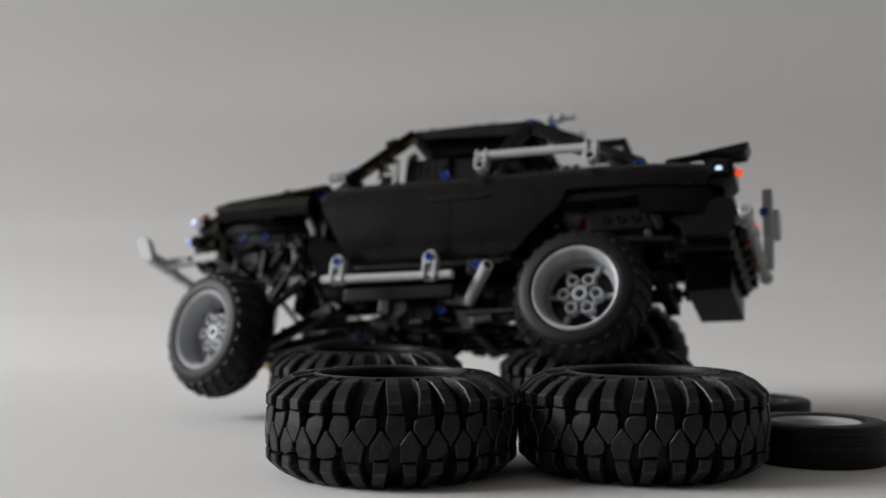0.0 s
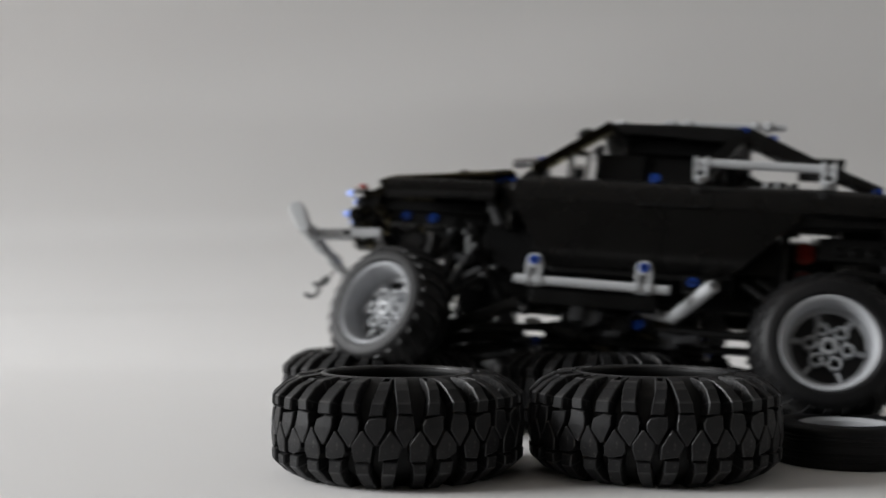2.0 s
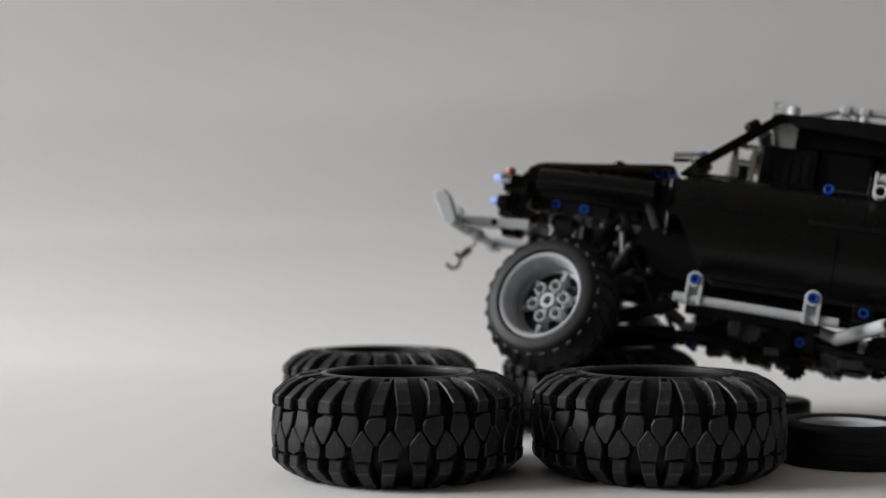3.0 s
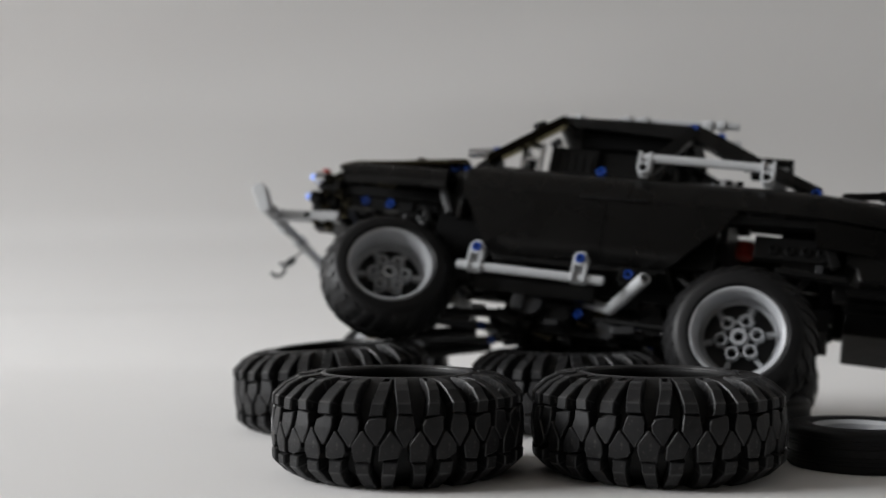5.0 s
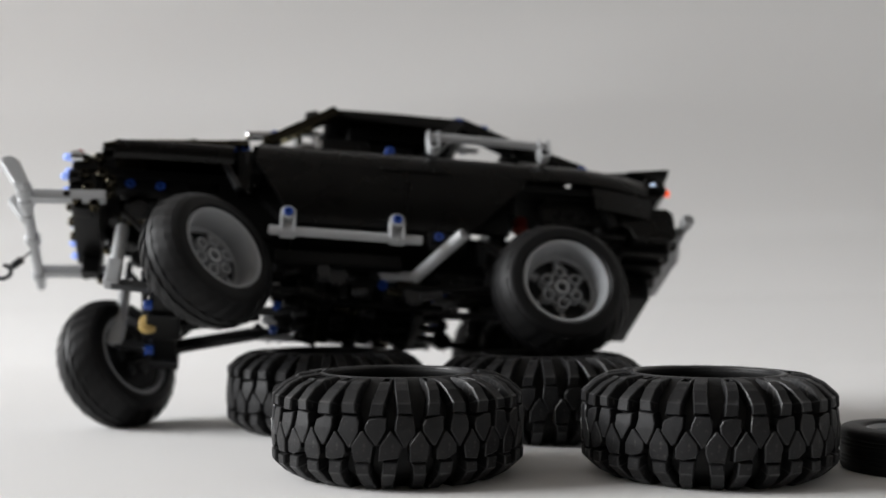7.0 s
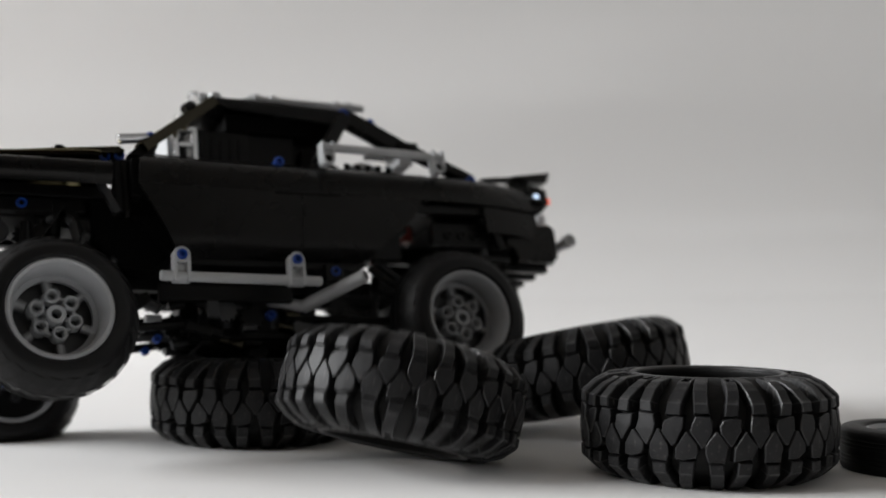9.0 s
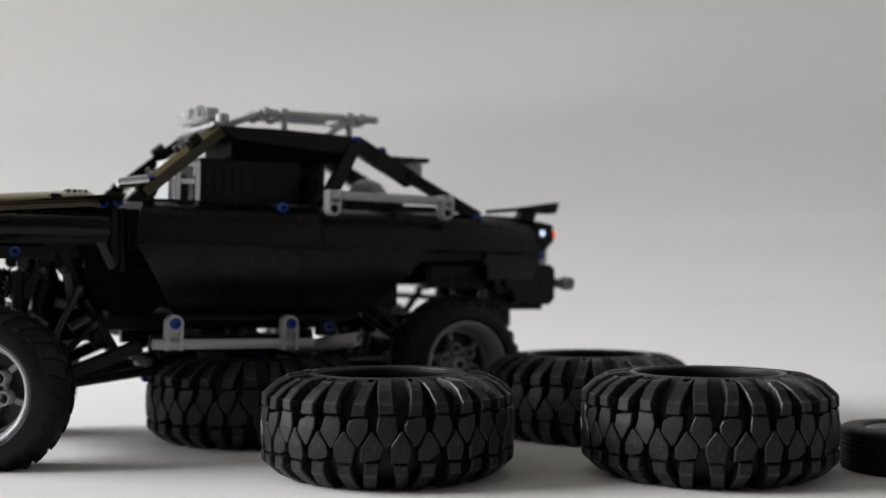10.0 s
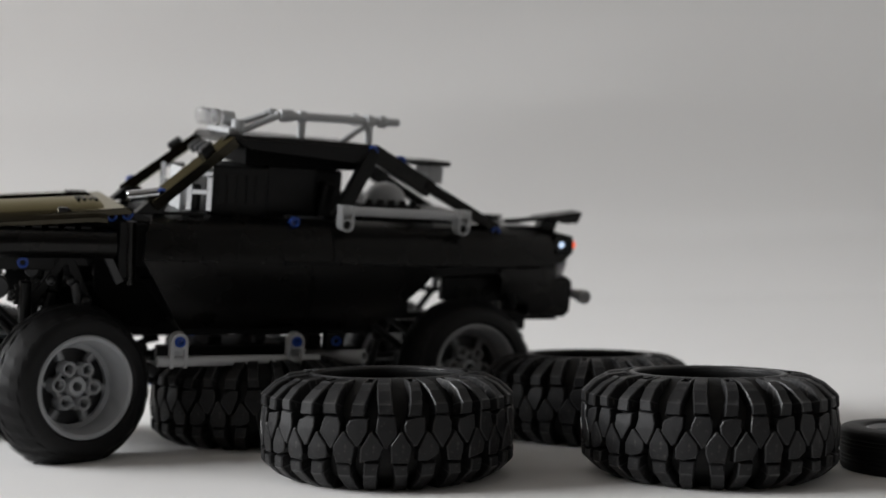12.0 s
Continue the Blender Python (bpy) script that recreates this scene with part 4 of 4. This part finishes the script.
REAR_X = [(0.0, 161), (1.0, 160), (1.4, 166), (1.5, 170), (1.8, 171), (2.0, 166), (2.2, 160), (5.0, 159), (7.2, 161), (8.8, 161), (9.2, 166), (9.5, 170), (12.0, 172)]
REAR_Z = [
    (0.0, -29.5), (0.5, -35.3), (1.3, -37.0), (1.5, -15.0), (1.7, -14.9), (1.8, -21.5), (2.0, -39.1), (2.5, -38), (5.0, -37.3), (5.5, -43.2), (6.5, -41.6),
    (8.8, -43.8), (9.0, -32.8), (9.2, -37.3), (9.3, -32.3), (9.5, -17.3), (10.0, -25), (11.0, -24.5), (11.5, -18.4), (12.0, -16.1)]
# how much more the far front wheel is steered than the near one
FAR_STEER = [(0.0, 1.0), (6.0, 1.08), (6.5, 1.3), (7.0, 1.25), (8.8, 1.2), (9.3, 1.0), (9.5, 0.1), (11.1, 0.1), (11.5, 0.6), (12.0, 1.0)]
# how far the whole front axle is pushed up
FRONT_LIFT = [(0.0, 0), (6.5, 0), (7.0, 1.7), (8.8, 0), (9.3, 0), (9.5, 4), (11.2, 4), (12.0, 4)]
# how far the near front wheel is pushed out on its stub axle
NEAR_OUT = [(0.0, 0), (9.2, 0), (9.5, 6), (11.2, 6), (11.6, 3), (12.0, 2)]
# wheel spin beyond plain rolling, degrees in all
SLIP = [(0.0, 0), (1.4, 10), (2.0, -60), (2.8, -80), (4.3, -120), (5.4, -260), (5.6, -280), (7.2, -1000), (8.7, -1300), (9.4, -1600), (11.2, -1610), (11.6, -1680), (12.0, -1860)]


def table_at(rows, t):
    return float(np.interp(t, [r[0] for r in rows], [r[1] for r in rows]))


def tyre_rows(rows):
    return [(t, pose(x, y, z, rx, ry, rz)) for t, x, y, z, rx, ry, rz in rows]


def motions():
    rows = [(r[0], pose(*r[1:])) for r in BODY]
    walk(truck, rows)
    times = [k / 10 for k in range(121)]
    rolled, last = 0.0, None
    front, rear = [], []
    turned = {k: [] for k in wheels}
    for t in times:
        px = [float(np.interp(t, [r[0] for r in BODY], [r[i] for r in BODY])) for i in range(1, 7)]
        m = pose(*px)
        place = Vector(m.translation)
        if last is not None:
            rolled += (place - last).dot(-(m.to_3x3() @ Vector((1, 0, 0))))
        last = place
        spin = -math.degrees(rolled / (41.0 * U)) + table_at(SLIP, t)
        lift = table_at(FRONT_LIFT, t)
        dzf = table_at(FRONT_Z, t) - ZF - lift
        dzr = table_at(REAR_Z, t) - ZR
        af = -math.asin(max(-0.5, min(0.5, dzf / 75)))
        ar = -math.asin(max(-0.5, min(0.5, dzr / 75)))
        mf = Matrix.Translation(u3(XF, YC, ZF + lift)) @ Matrix.Rotation(af, 4, "X")
        mr = Matrix.Translation(u3(table_at(REAR_X, t), YC, ZR)) @ Matrix.Rotation(ar, 4, "X")
        front.append((t, mf))
        rear.append((t, mr))
        steer = math.asin(max(-0.62, min(0.62, -(table_at(FRONT_X, t) - XF) / 57.5)))
        sp = Matrix.Rotation(radians(spin), 4, "Y")
        for key, s in (("fn", -1), ("ff", 1)):
            k = mf @ Matrix.Translation(u3(0, s * 21.5, 0)) @ Matrix.Rotation(-steer * (table_at(FAR_STEER, t) if s > 0 else 1.0), 4, "Z") @ Matrix.Translation(u3(0, s * (40.5 + (table_at(NEAR_OUT, t) if s < 0 else 0)), 0))
            turned[key].append((t, k @ sp @ (Matrix.Rotation(math.pi, 4, "Z") if s > 0 else Matrix())))
        for key, s in (("rn", -1), ("rf", 1)):
            k = mr @ Matrix.Translation(u3(0, s * HALF, 0))
            turned[key].append((t, k @ sp @ (Matrix.Rotation(math.pi, 4, "Z") if s > 0 else Matrix())))
    walk(front_axle, front)
    walk(rear_axle, rear)
    for key, ob in wheels.items():
        walk(ob, turned[key])
    walk(tyre_a, tyre_rows(TYRE_A))
    walk(tyre_b, tyre_rows(TYRE_B))
    walk(tyre_c, tyre_rows(TYRE_C))
    walk(tyre_d, tyre_rows(TYRE_D))
    walk(small_a, tyre_rows(SMALL_A))


Z0 = 0.0251
TYRE_A = [
    (0.0, -0.0253, 0.580, Z0, 0, 0, 4), (1.6, -0.0253, 0.580, Z0, 0, 0, 4), (1.8, -0.0222, 0.580, Z0, 0, 0, 5), (7.2, -0.0222, 0.580, Z0, 0, 0, 5), (8.6, -0.0215, 0.580, Z0, 0, 0, 5),
    (8.8, -0.0225, 0.588, Z0 + 0.001, 2, 0, 5), (9.0, -0.0205, 0.590, 0.037, -12, 12, 5), (9.1, -0.0215, 0.590, 0.039, -18, 14, 5), (9.2, -0.0260, 0.585, 0.040, -12, 22, 20), (9.3, -0.0335, 0.582, 0.0335, 4, -7, 40),
    (9.4, -0.0285, 0.577, Z0, 0, 0, 2), (9.6, -0.0270, 0.577, Z0, 0, 0, 2), (12.0, -0.0272, 0.577, Z0, 0, 0, 2)]
TYRE_B = [
    (0.0, 0.0995, 0.587, Z0, 0, 0, 0), (0.3, 0.1005, 0.587, Z0, 0, 0, 1), (1.2, 0.1030, 0.586, Z0, 0, 0, 3), (1.5, 0.1042, 0.585, Z0, 0, 0, 3), (2.3, 0.1050, 0.583, Z0, 0, 0, 4), (2.7, 0.1060, 0.582, Z0, 0, 0, 4),
    (5.2, 0.1060, 0.580, Z0, 0, 0, 4), (5.5, 0.1155, 0.579, Z0, 0, 0, 6), (5.8, 0.1250, 0.578, Z0, 0, 0, 8), (6.2, 0.1303, 0.578, Z0, 0, 0, 9), (12.0, 0.1303, 0.578, Z0, 0, 0, 9)]
TYRE_C = [
    (0.0, -0.0490, 0.750, Z0, 0, 0, 0), (1.5, -0.0490, 0.750, Z0, 0, 0, 0), (2.2, -0.0385, 0.752, Z0, 0, 0, 4), (2.5, -0.0405, 0.752, Z0, 0, 0, 4), (4.6, -0.0405, 0.752, Z0, 0, 0, 4),
    (5.0, -0.0700, 0.745, Z0 + 0.003, 0, -5, 14), (5.3, -0.0745, 0.742, Z0, 0, 0, 16), (7.0, -0.0740, 0.742, Z0, 0, 0, 16), (7.2, -0.0770, 0.735, Z0, 0, 0, 18),
    (8.8, -0.1060, 0.705, Z0, 0, 0, 30), (9.0, -0.1110, 0.700, Z0, 0, 0, 32), (9.2, -0.1150, 0.698, Z0, 0, 0, 33), (9.5, -0.1110, 0.698, Z0, 0, 0, 31), (10.0, -0.1130, 0.698, Z0, 0, 0, 32), (11.5, -0.1105, 0.698, Z0, 0, 0, 31), (12.0, -0.1105, 0.698, Z0, 0, 0, 31)]
TYRE_D = [
    (0.0, 0.0980, 0.752, Z0, 0, 0, 0), (1.7, 0.0980, 0.752, Z0, 0, 0, 0), (2.7, 0.1000, 0.752, Z0, 0, 0, 0), (4.3, 0.0950, 0.752, Z0 + 0.010, 0, -9, 0), (4.6, 0.0880, 0.750, Z0 + 0.004, 0, -4, 0),
    (5.0, 0.0800, 0.745, Z0, 0, 0, 0), (5.5, 0.0640, 0.735, Z0, 0, 0, 0), (7.0, 0.0600, 0.715, Z0, 0, 0, 0), (7.2, 0.0610, 0.715, Z0, 0, 0, 0), (8.4, 0.0680, 0.715, Z0 + 0.008, -3, -8, 0),
    (8.8, 0.0860, 0.712, Z0 + 0.019, -9, -17, 0), (9.0, 0.0870, 0.712, Z0 + 0.015, -6, -10, 0), (9.2, 0.0880, 0.710, Z0, 0, 0, 0), (12.0, 0.0880, 0.710, Z0, 0, 0, 0)]
SMALL_A = [
    (0.0, 0.1965, 0.617, 0.011, 0, 0, 0), (1.5, 0.2090, 0.613, 0.011, 0, 0, 4), (4.1, 0.2110, 0.609, 0.011, 0, 0, 4), (4.3, 0.2190, 0.601, 0.021, 0, 22, 6), (4.5, 0.2140, 0.603, 0.014, 0, 6, 6),
    (5.0, 0.2135, 0.601, 0.011, 0, 0, 6), (5.3, 0.2155, 0.599, 0.011, 0, 0, 8), (5.5, 0.2235, 0.596, 0.011, 0, 0, 10), (6.2, 0.2365, 0.587, 0.011, 0, 0, 14), (12.0, 0.2365, 0.587, 0.011, 0, 0, 14)]

motions()
